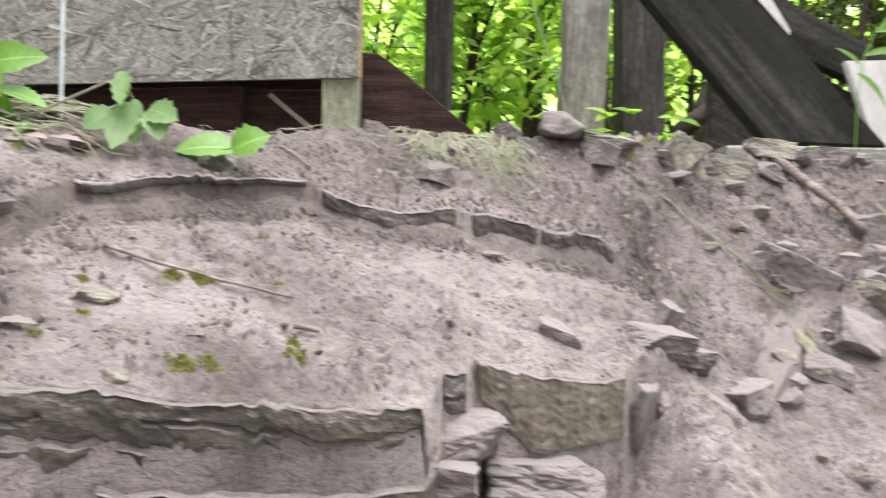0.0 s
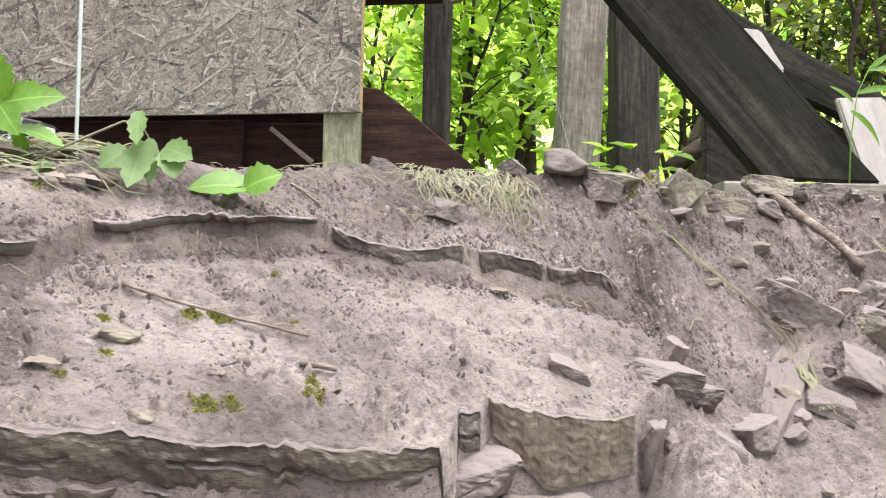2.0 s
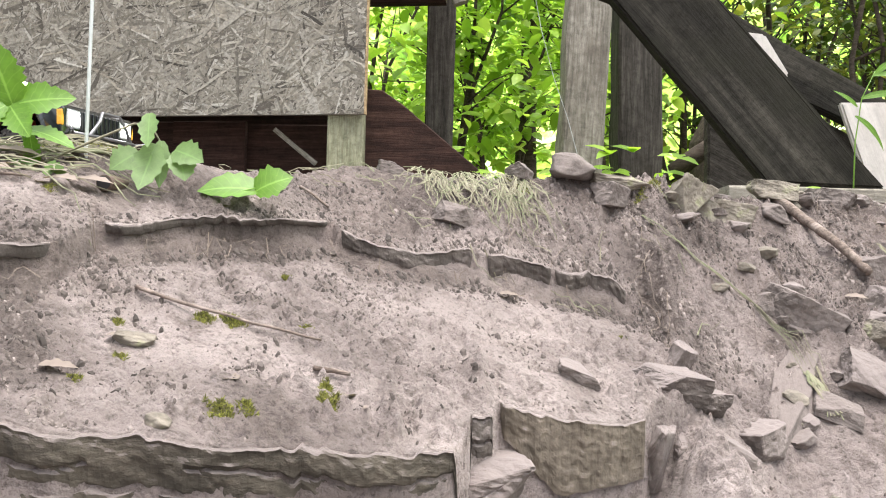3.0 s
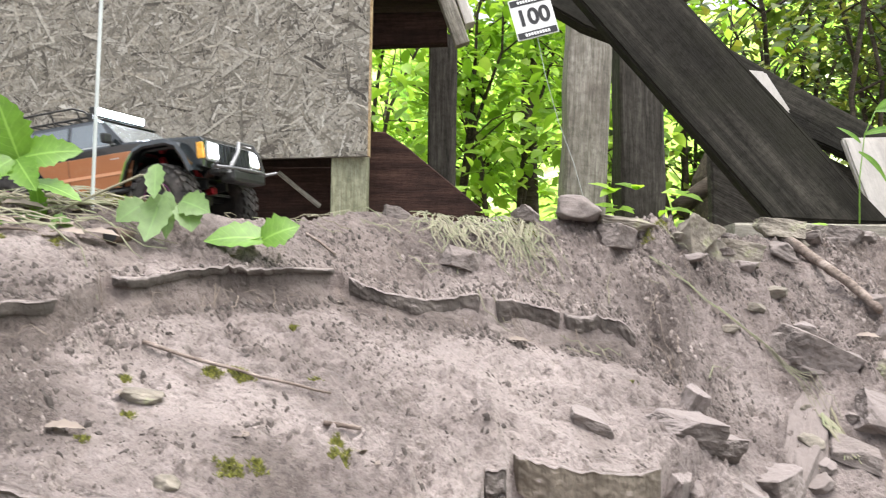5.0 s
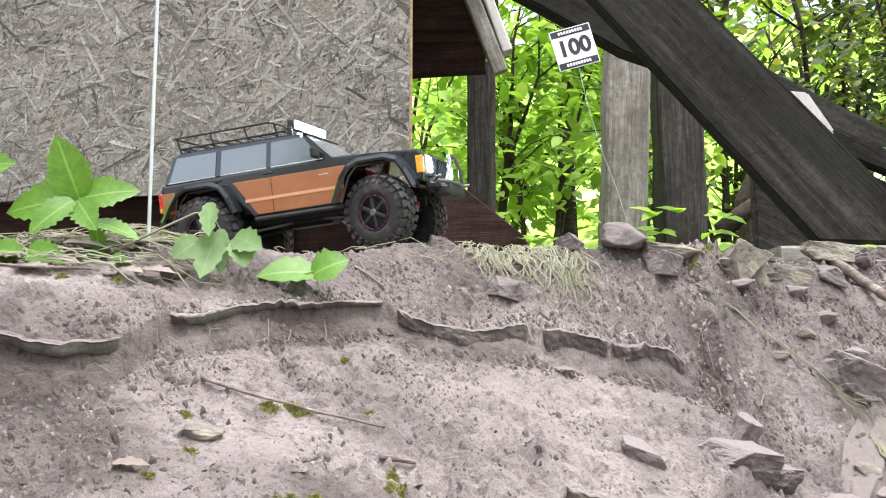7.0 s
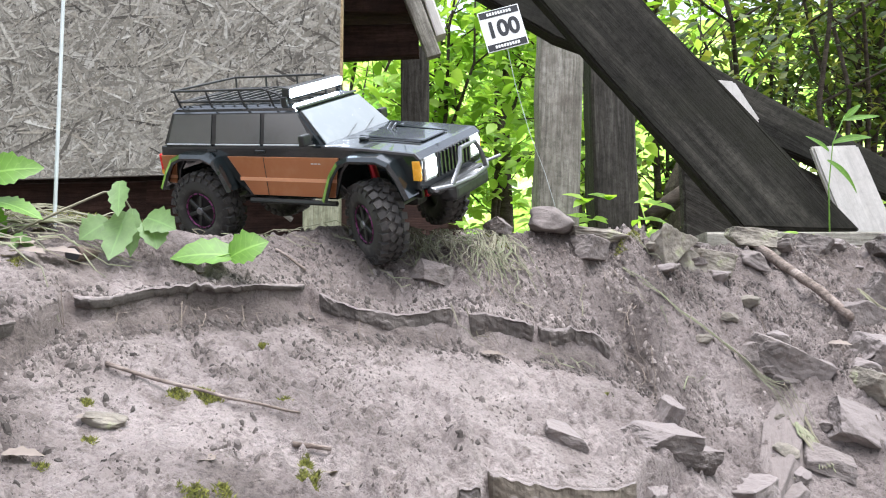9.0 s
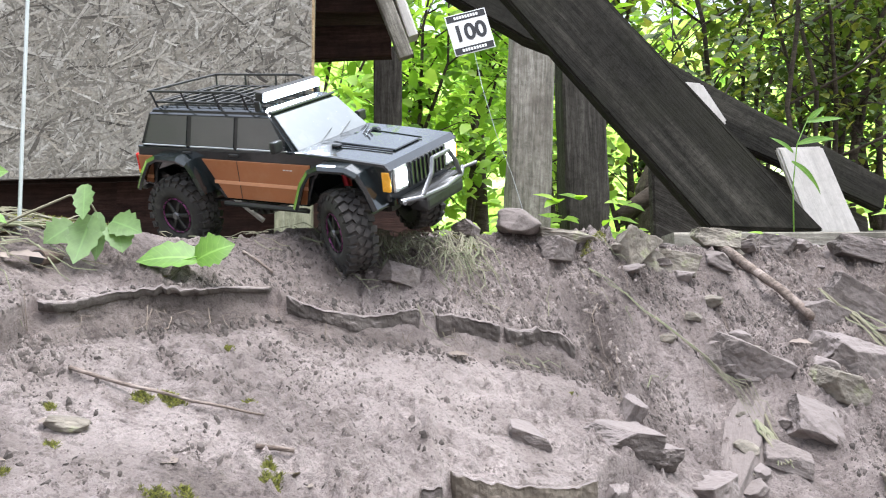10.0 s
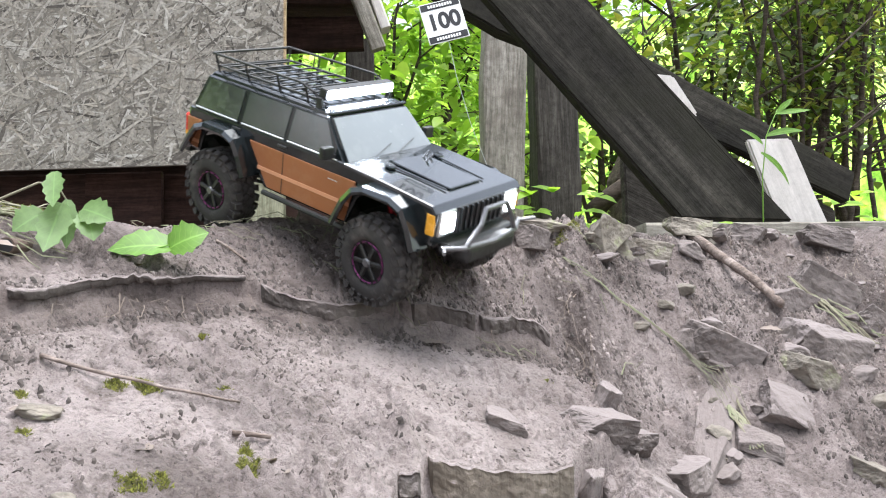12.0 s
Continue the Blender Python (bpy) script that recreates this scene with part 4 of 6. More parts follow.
strand_board()
beam("corner_post", (-0.047, 0.075, 0.60), (-0.047, 0.075, 1.9), 0.092, 0.092, M_TREATED, "greenish treated corner post", parent=shed, seed=1)
for k, (x0, x1, y, z, h) in enumerate([(-1.7, -0.53, 0.16, 0.815, 0.16), (-0.53, -0.33, 0.15, 0.80, 0.19), (-0.33, -0.10, 0.19, 0.80, 0.19), (-1.7, -0.1, 0.30, 0.72, 0.14)]):
    beam("skirting_board", (x0, y + 0.10 * -x0 * 1.2, z), (x1, y + 0.10 * -x1 * 1.2, z), h, 0.02, M_BROWN, "dark red-brown board under the wall", parent=shed, seed=20 + k)
beam("broken_lath", (-0.245, 0.13, 0.865), (-0.13, 0.12, 0.775), 0.012, 0.006, M_POST, "splintered pale lath", parent=shed, seed=31)
beam("eaves_beam", (-0.05, 0.50, 1.385), (0.21, 0.48, 1.392), 0.105, 0.04, M_BROWN, "dark brown eaves beam", parent=shed, seed=32)
beam("eaves_beam", (-0.05, 0.42, 1.50), (0.25, 0.42, 1.505), 0.10, 0.04, M_BROWN, "dark brown eaves beam", parent=shed, seed=33)
beam("rafter_tail", (0.135, 0.36, 1.62), (0.252, 0.36, 1.30), 0.045, 0.035, M_POST, "grey-brown rake board", parent=shed, seed=34)
beam("rafter_tail", (0.19, 0.40, 1.62), (0.275, 0.40, 1.375), 0.03, 0.06, M_PALEBOARD, "pale roof edge", parent=shed, seed=35)
bm = bmesh.new()
box(bm, (1.9, 0.9, 0.03), pose(-0.75, 0.65, 1.60, 0, 0, 0), 0.004)
part("roof", bm, M_BROWN, shed, "dark brown roof boards")
bm = bmesh.new()
box(bm, (1.6, 0.02, 1.0), pose(-0.95, 1.0, 1.1), 0.003)
part("back_wall", bm, M_BROWN, shed, "dark back wall")
beam("rear_post", (0.20, 0.65, 0.55), (0.20, 0.65, 1.42), 0.092, 0.092, M_DARKPOST, "grey square rear post", parent=shed, seed=36)

# a board leaning at the shed's corner
bm = bmesh.new()
extruded(bm, [(-0.21, 0.60), (-0.215, 0.975), (-0.165, 0.972), (-0.11, 0.935), (0.09, 0.772), (0.13, 0.70), (0.13, 0.60)], 2.20, 2.222)
bmesh.ops.bevel(bm, geom=bm.edges[:], offset=0.003, segments=1, affect='EDGES')
tagged(part("leaning_board", bm, M_BROWN), "dark brown board leaning beside the shed", "board")

# standing posts
def upright(name, foot, top, w, d, mat, label, seed):
    bm = bmesh.new()
    timber(bm, foot, top, d, w, bevel=0.008, wave=0.008, seed=seed, cuts=16)
    ob = part(name, bm, mat, at=along(foot, top))
    return tagged(ob, label, "post")


upright("post", (0.415, 2.6, 0.56), (0.47, 2.6, 1.75), 0.132, 0.12, M_POST, "weathered pale grey timber post with cracks and nail holes", 41)
upright("post", (0.638, 2.7, 0.56), (0.628, 2.7, 1.55), 0.140, 0.13, M_DARKPOST, "dark grey weathered timber post", 42)

# the big slanting beam and what leans behind it
def slanted(name, outline, y0, y1, mat, label, category, seed):
    """A plank cut to an outline of (x, z), set at an angle; its grain follows its longest side."""
    pts = [Vector((x, 0, z)) for x, z in outline]
    n = len(pts)
    i = max(range(n), key=lambda k: (pts[(k + 1) % n] - pts[k]).length)
    a, b = pts[i], pts[(i + 1) % n]
    m = along(a, b)
    inv = m.inverted()
    loc = [inv @ p for p in pts]
    bm = bmesh.new()
    extruded(bm, [(p.x, p.z) for p in loc], y0, y1)
    long = [e for e in bm.edges if e.calc_length() > 0.2]
    bmesh.ops.subdivide_edges(bm, edges=long, cuts=9)
    bmesh.ops.bevel(bm, geom=[e for e in bm.edges if len(e.link_faces) == 2 and e.calc_face_angle(0) > 0.6], offset=0.005, segments=2, affect='EDGES')
    for v in bm.verts:
        v.co += 0.0035 * Vector((0, noise.noise(v.co * 6 + Vector((seed, 0, 0))), noise.noise(v.co * 7 + Vector((0, seed, 0)))))
    ob = part(name, bm, mat, at=m)
    return tagged(ob, label, category)


slanted("slanting_beam", [(0.03, 1.515), (0.722, 0.712), (0.998, 0.705), (0.243, 1.54)], 1.88, 1.925, M_BEAM, "massive dark mossy plank leaning on the bank", "beam", 3)
slanted("slanting_beam", [(0.00, 1.475), (0.36, 1.265), (0.55, 1.20), (0.55, 1.29), (0.08, 1.53)], 2.19, 2.25, M_BEAM, "dark cross plank behind the slanting beam", "beam", 4)
slanted("slanting_beam", [(0.70, 1.245), (1.37, 0.885), (1.345, 0.80), (0.70, 1.09)], 2.2, 2.24, M_BEAM, "dark plank sloping down behind the beam", "beam", 5)
# added dark sheet stands for the black shade under the sloping plank
slanted("slanting_beam", [(0.72, 1.10), (1.34, 0.79), (1.34, 0.70), (0.72, 0.70)], 2.26, 2.30, M_DARKPOST, "dark sheet put in for the black shade behind the beams", "board", 6)
slanted("pale_board", [(0.70, 1.125), (0.802, 1.117), (0.862, 1.015), (0.80, 0.95), (0.70, 1.0)], 2.08, 2.10, M_PALEBOARD, "pale grey board end behind the beam", "board", 7)
slanted("pale_board", [(0.988, 0.946), (1.11, 0.95), (1.212, 0.69), (1.075, 0.69)], 2.07, 2.09, M_PALEBOARD, "pale grey weathered board leaning behind the beam", "board", 8)
beam("ground_timber", (0.60, 1.82, 0.672), (1.75, 1.86, 0.684), 0.034, 0.08, M_POST, "flat grey timber lying along the bank's top", "timber", seed=9)
beam("ground_timber", (1.15, 2.3, 0.735), (1.9, 2.3, 0.74), 0.04, 0.06, M_DARKPOST, "dark timber lying behind the boards", "timber", seed=10)

# dead limb and stump between the posts and the beam
bm = bmesh.new()
tube(bm, [(0.70, 2.5, 0.82), (0.76, 2.5, 0.87), (0.83, 2.5, 0.92), (0.90, 2.5, 0.95), (1.0, 2.5, 0.96)], 0.03, 0.018, 9)
for v in bm.verts:
    v.co += v.normal * 0.006 * noise.noise(v.co * 30)
tagged(part("dead_limb", bm, M_BARK, smooth=True), "dark dead limb lying against a stump", "branch")
bm = bmesh.new()
tube(bm, [(1.0, 2.75, 0.5), (1.0, 2.75, 0.75), (1.01, 2.75, 0.95), (1.02, 2.75, 1.05)], 0.19, 0.15, 14)
for v in bm.verts:
    v.co += 0.02 * noise.noise_vector(v.co * 9)
tagged(part("stump", bm, M_BARK), "dark rotting tree stump", "stump")


# ---- course marker on a wire ----
def course_marker():
    m = pose(0.1055, 1.29, 0.9465, 90, 0, 0) @ pose(0, 0, 0, 0, 0, 15.5)
    s = empty("course_marker", m)
    tagged(s, "small white course marker reading 100 on a thin wire", "sign")
    bm = bmesh.new()
    box(bm, (0.066, 0.066, 0.0015), None, 0.0004)
    part("plate", bm, M_SIGN, s, "white square plate")
    for y in (0.0265, -0.0265):
        bm = bmesh.new()
        box(bm, (0.063, 0.0105, 0.0006), pose(0, y, 0.001))
        band = part("band", bm, M_INK, s, "black band")
        for k in range(9):
            bm = bmesh.new()
            box(bm, (0.0032, 0.0045, 0.0004), pose(-0.018 + k * 0.0045, y, 0.0015))
            part("bar", bm, M_SIGN, band, "small white bar")
    cu = bpy.data.curves.new("number", 'FONT')
    cu.body, cu.size, cu.align_x, cu.align_y, cu.extrude, cu.offset = "100", 0.036, 'CENTER', 'CENTER', 0.0003, 0.0012
    cu.materials.append(M_INK)
    ob = new("number", cu)
    ob.parent, ob.location = s, (0, 0, 0.0012)
    bm = bmesh.new()
    inv = m.inverted()
    tube(bm, [inv @ Vector(p) for p in ((0.112, 1.293, 0.918), (0.125, 1.30, 0.86), (0.150, 1.325, 0.79), (0.178, 1.35, 0.73), (0.2, 1.365, 0.665))], 0.0005, seg=5)
    part("wire", bm, M_WIRE, s, "thin bent wire")


course_marker()
bm = bmesh.new()
tube(bm, [(-0.473, 1.06, 0.56), (-0.474, 1.06, 0.75), (-0.476, 1.06, 1.4)], 0.0023, seg=6)
tagged(part("wire_stake", bm, M_WIRE), "thin upright white wire stake in the bank", "stake")
bm = bmesh.new()
tube(bm, [(-0.417, 0.974, 0.561), (-0.413, 1.013, 0.563), (-0.408, 1.053, 0.565)], 0.0095, seg=14)
tagged(part("buried_pipe", bm, M_PIPE), "rusty pipe end sticking out of the earth", "pipe")
# black disc on the capped end paints the darkness of a hollow pipe
bm = bmesh.new()
bmesh.ops.create_circle(bm, cap_ends=True, segments=14, radius=0.0078, matrix=pose(-0.417, 0.9725, 0.561, 90, 0, 0))
part("bore_shade", bm, M_INK, bpy.data.objects["buried_pipe"])


# ---- plants ----
def leaf_faces(verts, faces, base, direction, up, length, width, curl, r, lobes=0.0, rows=5):
    """One leaf: a folded blade with a midrib, toothed or lobed at its edge, drooping toward its tip."""
    d = Vector(direction).normalized()
    side = d.cross(Vector(up)).normalized()
    n = side.cross(d).normalized()
    b = Vector(base)
    start = len(verts)
    for i in range(rows + 1):
        t = i / rows
        w = width * (math.sin(math.pi * (t * 0.92 + 0.06)) ** 0.8) * (1 - 0.35 * t)
        w *= 1 + 1.3 * lobes * (0.5 if i % 2 else -0.5) + 0.08 * r.uniform(-1, 1)
        c = b + d * (length * t) - n * (curl * length * t * t)
        lift = n * (0.22 * w)
        if i == rows:
            w = width * 0.02
        verts += [tuple(c - side * w + lift), tuple(c), tuple(c + side * w + lift)]
    for i in range(rows):
        a = start + 3 * i
        faces += [(a, a + 1, a + 4, a + 3), (a + 1, a + 2, a + 5, a + 4)]


def mesh_part(name, verts, faces, mat, parent=None, label="", smooth=True):
    me = bpy.data.meshes.new(name)
    me.from_pydata(verts, [], faces)
    if smooth:
        me.polygons.foreach_set("use_smooth", [True] * len(me.polygons))
    me.materials.append(mat)
    ob = new(name, me)
    if parent:
        ob.parent = parent
    if label:
        ob["label"] = label
    return ob


def sprig(name, label, stem, leaves, mat, r0=0.003, stem_mat=None, lobes=0.25, seed=0, rows=9):
    """A plant by its stem's points and its leaves: (base, direction, up, length, width, curl); each leaf is a part."""
    r = random.Random(seed)
    p = empty(name, Matrix.Translation(stem[0]))
    tagged(p, label, "plant")
    inv = Vector(stem[0])
    bm = bmesh.new()
    tube(bm, [Vector(q) - inv for q in stem], r0, r0 * 0.5, 6)
    part("stem", bm, stem_mat or M_FRESH, p, smooth=True)
    for base, d, up, ln, wd, curl in leaves:
        v, f = [], []
        leaf_faces(v, f, Vector(base) - inv, d, up, ln, wd, curl, r, lobes, rows)
        ob = mesh_part("leaf", v, f, mat, p)
        for key, values in (("along", [k // 3 / rows for k in range(len(v))]), ("across", [k % 3 - 1.0 for k in range(len(v))])):
            ob.data.attributes.new(key, 'FLOAT', 'POINT').data.foreach_set("value", values)
    return p


# broad-leaved seedling by the stake
F = Vector((0, -1, 0.35))
sprig("leafy_weed", "bright green broad-leaved weed rooted at the bank's edge", [(-0.515, 1.02, 0.56), (-0.525, 1.01, 0.61), (-0.537, 1.0, 0.655)],
      [((-0.537, 1.0, 0.653), (-0.25, -0.35, 0.9), (0.2, -1, 0.3), 0.080, 0.029, 0.15), ((-0.537, 1.0, 0.653), (-1, -0.3, -0.12), F, 0.085, 0.034, 0.25),
       ((-0.537, 1.0, 0.653), (1, -0.1, 0.28), F, 0.068, 0.026, 0.3), ((-0.535, 0.99, 0.65), (0.55, -0.4, -0.62), F, 0.055, 0.020, 0.1),
       ((-0.54, 0.99, 0.65), (-0.55, -0.5, -0.55), F, 0.062, 0.022, 0.2), ((-0.52, 1.0, 0.625), (0.95, -0.2, -0.15), (0, -0.6, 1), 0.062, 0.018, 0.25),
       ((-0.52, 1.01, 0.62), (0.3, -0.3, -0.85), F, 0.055, 0.012, 0.1)], M_FRESH, 0.0022, lobes=0.16, seed=1, rows=15)
sprig("leafy_weed", "green lobed weed low on the bank", [(-0.615, 0.86, 0.52), (-0.605, 0.85, 0.545), (-0.6, 0.845, 0.56)],
      [((-0.6, 0.845, 0.56), (0.9, -0.2, 0.25), F, 0.05, 0.022, 0.3), ((-0.6, 0.845, 0.56), (0.5, -0.3, -0.7), F, 0.06, 0.024, 0.2), ((-0.6, 0.845, 0.56), (-0.8, -0.2, 0.1), F, 0.06, 0.024, 0.2)], M_FRESH, 0.002, lobes=0.3, seed=2)
sprig("leafy_weed", "small green weed among dry stalks", [(-0.59, 0.95, 0.55), (-0.575, 0.945, 0.575), (-0.565, 0.94, 0.585)],
      [((-0.565, 0.94, 0.585), (0.8, -0.4, -0.2), F, 0.05, 0.02, 0.3), ((-0.57, 0.94, 0.58), (-0.7, -0.4, 0.1), F, 0.045, 0.018, 0.2), ((-0.58, 0.945, 0.57), (0.3, -0.6, -0.4), F, 0.04, 0.016, 0.2)], M_FRESH, 0.0018, lobes=0.16, seed=12, rows=11)
sprig("leafy_weed", "small green weed beside the buried pipe", [(-0.505, 1.0, 0.56), (-0.495, 0.99, 0.575), (-0.49, 0.985, 0.58)],
      [((-0.49, 0.985, 0.58), (0.7, -0.4, -0.3), F, 0.035, 0.014, 0.3), ((-0.495, 0.985, 0.578), (-0.7, -0.5, -0.1), F, 0.04, 0.015, 0.2)], M_PALELEAF, 0.0015, lobes=0.16, seed=13, rows=11)
sprig("leafy_weed", "tall green weed at the bank's far edge", [(-0.70, 1.0, 0.56), (-0.69, 0.99, 0.63), (-0.685, 0.98, 0.68)],
      [((-0.685, 0.98, 0.68), (0.8, -0.3, 0.2), F, 0.08, 0.03, 0.3), ((-0.685, 0.98, 0.68), (-0.8, -0.3, 0.3), F, 0.08, 0.03, 0.3), ((-0.69, 0.985, 0.64), (0.6, -0.5, -0.5), F, 0.07, 0.028, 0.2)], M_FRESH, 0.002, lobes=0.16, seed=14, rows=13)
# drooping cut stem with wilted leaves
sprig("wilted_shoot", "arching cut shoot with pale wilting leaves", [(-0.56, 1.0, 0.565), (-0.50, 1.0, 0.585), (-0.44, 1.01, 0.618), (-0.40, 1.015, 0.638), (-0.382, 1.02, 0.638), (-0.372, 1.025, 0.62), (-0.368, 1.03, 0.585)],
      [((-0.384, 1.02, 0.652), (0.15, -0.5, -0.8), (0, -1, 0.1), 0.055, 0.014, 0.0), ((-0.375, 1.02, 0.615), (-0.15, -0.4, -0.95), (0.2, -1, 0.1), 0.068, 0.021, -0.1),
       ((-0.37, 1.025, 0.62), (0.1, -0.3, -0.95), (0.5, -1, 0.1), 0.060, 0.013, 0.1), ((-0.395, 1.02, 0.605), (-0.6, -0.4, -0.5), (0, -1, 0.3), 0.04, 0.021, 0.1),
       ((-0.355, 1.03, 0.61), (0.8, -0.4, -0.25), (0, -1, 0.5), 0.042, 0.022, 0.2), ((-0.35, 1.03, 0.605), (0.35, -0.5, -0.75), (0.4, -1, 0.3), 0.040, 0.020, 0.15)], M_PALELEAF, 0.0018, M_STRAW, 0.2, 3)
sprig("fallen_leaves", "two bright green leaves lying on the bank", [(-0.30, 1.05, 0.556), (-0.28, 1.055, 0.565), (-0.262, 1.06, 0.57)],
      [((-0.258, 1.065, 0.568), (-0.95, -0.25, 0.12), (0, -0.75, 0.8), 0.074, 0.032, 0.25), ((-0.262, 1.06, 0.566), (0.75, -0.2, 0.45), (-0.2, -0.9, 0.5), 0.048, 0.030, 0.3)], M_FRESH, 0.0016, lobes=0.15, seed=4)
# blade-leaved shoot beside the beam
sprig("tall_shoot", "thin shoot with long narrow green leaves", [(0.90, 1.84, 0.66), (0.905, 1.84, 0.8), (0.92, 1.84, 0.9), (0.945, 1.83, 0.96)],
      [((0.905, 1.84, 0.86), (0.85, -0.2, -0.55), F, 0.10, 0.009, 0.55), ((0.92, 1.84, 0.90), (0.9, -0.2, 0.3), F, 0.10, 0.010, 0.5), ((0.94, 1.83, 0.95), (1, -0.2, 0.15), F, 0.085, 0.008, 0.15), ((0.945, 1.83, 0.955), (0.7, -0.1, 0.6), F, 0.05, 0.008, 0.1), ((0.91, 1.84, 0.88), (-0.6, -0.3, 0.5), F, 0.06, 0.007, 0.4)], M_FRESH, 0.0018, lobes=0.0, seed=5)


def low_plants(name, label, count, region, size, mat, seed):
    r = random.Random(seed)
    v, f = [], []
    for i in range(count):
        x, y = r.uniform(region[0], region[1]), r.uniform(region[2], region[3])
        z = surface_z(x, y) + r.uniform(0.0, region[4])
        for k in range(3):
            a = r.uniform(0, 6.28)
            leaf_faces(v, f, (x, y, z), (math.cos(a), math.sin(a) - 0.4, r.uniform(-0.1, 0.6)), (0, -0.5, 1), size * r.uniform(0.6, 1.2), size * 0.33, 0.3, r, 0.1, 3)
    return tagged(mesh_part(name, v, f, mat), label, "undergrowth", kind="stuff")


low_plants("ground_plants", "low green seedlings behind the crest", 40, (0.02, 1.1, 1.66, 2.05, 0.02), 0.038, M_LEAF, 7)
low_plants("ground_plants", "low green plants around the posts", 160, (0.0, 1.6, 2.25, 3.0, 0.22), 0.07, M_LEAF, 8)


def blades(name, label, strands, mat, width=0.0016, seed=0, category="dry grass", kind="stuff"):
    """Thin flat blades through points, each given as a list of places."""
    v, f = [], []
    for pts in strands:
        pts = [Vector(p) for p in pts]
        s = len(v)
        for i, p in enumerate(pts):
            d = (pts[min(i + 1, len(pts) - 1)] - pts[max(i - 1, 0)]).normalized()
            side = d.cross(Vector((0, -0.6, 0.8))).normalized() * width * (1 - 0.7 * i / (len(pts) - 1))
            v += [tuple(p - side), tuple(p + side), tuple(p + Vector((0, -0.4, 0.6)).normalized() * width * 0.8)]
        for i in range(len(pts) - 1):
            a = s + 3 * i
            f += [(a, a + 2, a + 5, a + 3), (a + 2, a + 1, a + 4, a + 5)]
    return tagged(mesh_part(name, v, f, mat), label, category, kind=kind)


def lying(r, x, y, dx, dy, steps=5, lift=0.004, wob=0.006):
    pts = []
    for i in range(steps + 1):
        t = i / steps
        px, py = x + dx * t + r.uniform(-wob, wob), y + dy * t + r.uniform(-wob, wob)
        pts.append((px, py, surface_z(px, py) + lift + r.uniform(0, 0.004)))
    return pts


r = random.Random(21)
blades("dry_grass_tuft", "matted tuft of dry yellow-green grass on the crest", [lying(r, r.uniform(-0.06, 0.12), r.uniform(1.30, 1.37), r.uniform(-0.03, 0.05), r.uniform(-0.09, -0.02), 5, 0.008) for _ in range(170)], M_STRAW, 0.0012)
blades("dry_grass_tuft", "sparse dry straws on the crest", [lying(r, r.uniform(-0.45, 0.35), r.uniform(1.18, 1.42), r.uniform(-0.06, 0.06), r.uniform(-0.03, 0.03), 4, 0.006) for _ in range(70)], M_STRAW, 0.001)
bundle = []
for k in range(6):
    s0 = 0.0 if k < 3 else 0.35
    blade = []
    for i in range(11):
        t = s0 + (1 - s0) * i / 10
        x = float(np.interp(t, [0, 0.24, 0.48, 0.7, 0.82, 1], [0.297, 0.359, 0.421, 0.48, 0.505, 0.509])) + (0.004 * k - 0.012) * max(0, t - 0.3) * 2
        y = float(np.interp(t, [0, 0.24, 0.48, 0.7, 0.82, 1], [1.339, 1.305, 1.292, 1.265, 1.244, 1.192])) - 0.002 * k
        blade.append((x, y, surface_z(x, y) + 0.006 + 0.0012 * k + 0.004 * math.sin(3.1 * i / 10)))
    bundle.append(blade)
blades("straw_bundle", "long bundle of pulled grass lying down the slope", bundle, M_STRAW, 0.0009)
blades("grass_wisp", "green grass wisps among the stones", [lying(r, 0.74 + r.uniform(-0.02, 0.02), 1.42 + r.uniform(-0.02, 0.02), 0.07 + r.uniform(-0.02, 0.02), -0.10, 5, 0.01) for _ in range(14)] +
       [lying(r, 0.50 + r.uniform(-0.01, 0.01), 1.19, 0.01, -0.06, 4, 0.012) for _ in range(12)], M_STRAW, 0.0022)
blades("fine_roots", "fine pale rootlets hanging from the bank", [[(x, y, surface_z(x, y) + 0.012 * math.sin(3.1 * i / 6) + 0.002) for i in range(7) for x, y in [(x0 + dx * i / 6 + r.uniform(-0.004, 0.004), y0 + dy * i / 6)]]
        for x0, y0, dx, dy in [(r.uniform(0.0, 0.95), 0, r.uniform(-0.05, 0.05), r.uniform(-0.07, -0.015)) for _ in range(60)] for y0 in [float(crest_y(x0)) - r.uniform(0.02, 0.22)]], M_ROOT, 0.0006, category="roots")
blades("fine_roots", "fine rootlets under the ledge", [lying(r, x0, float(ledge_y(x0)) - 0.01, r.uniform(-0.02, 0.02), -r.uniform(0.01, 0.04), 4, 0.004) for x0 in [r.uniform(-0.45, 0.23) for _ in range(18)]], M_ROOT, 0.0006, category="roots")


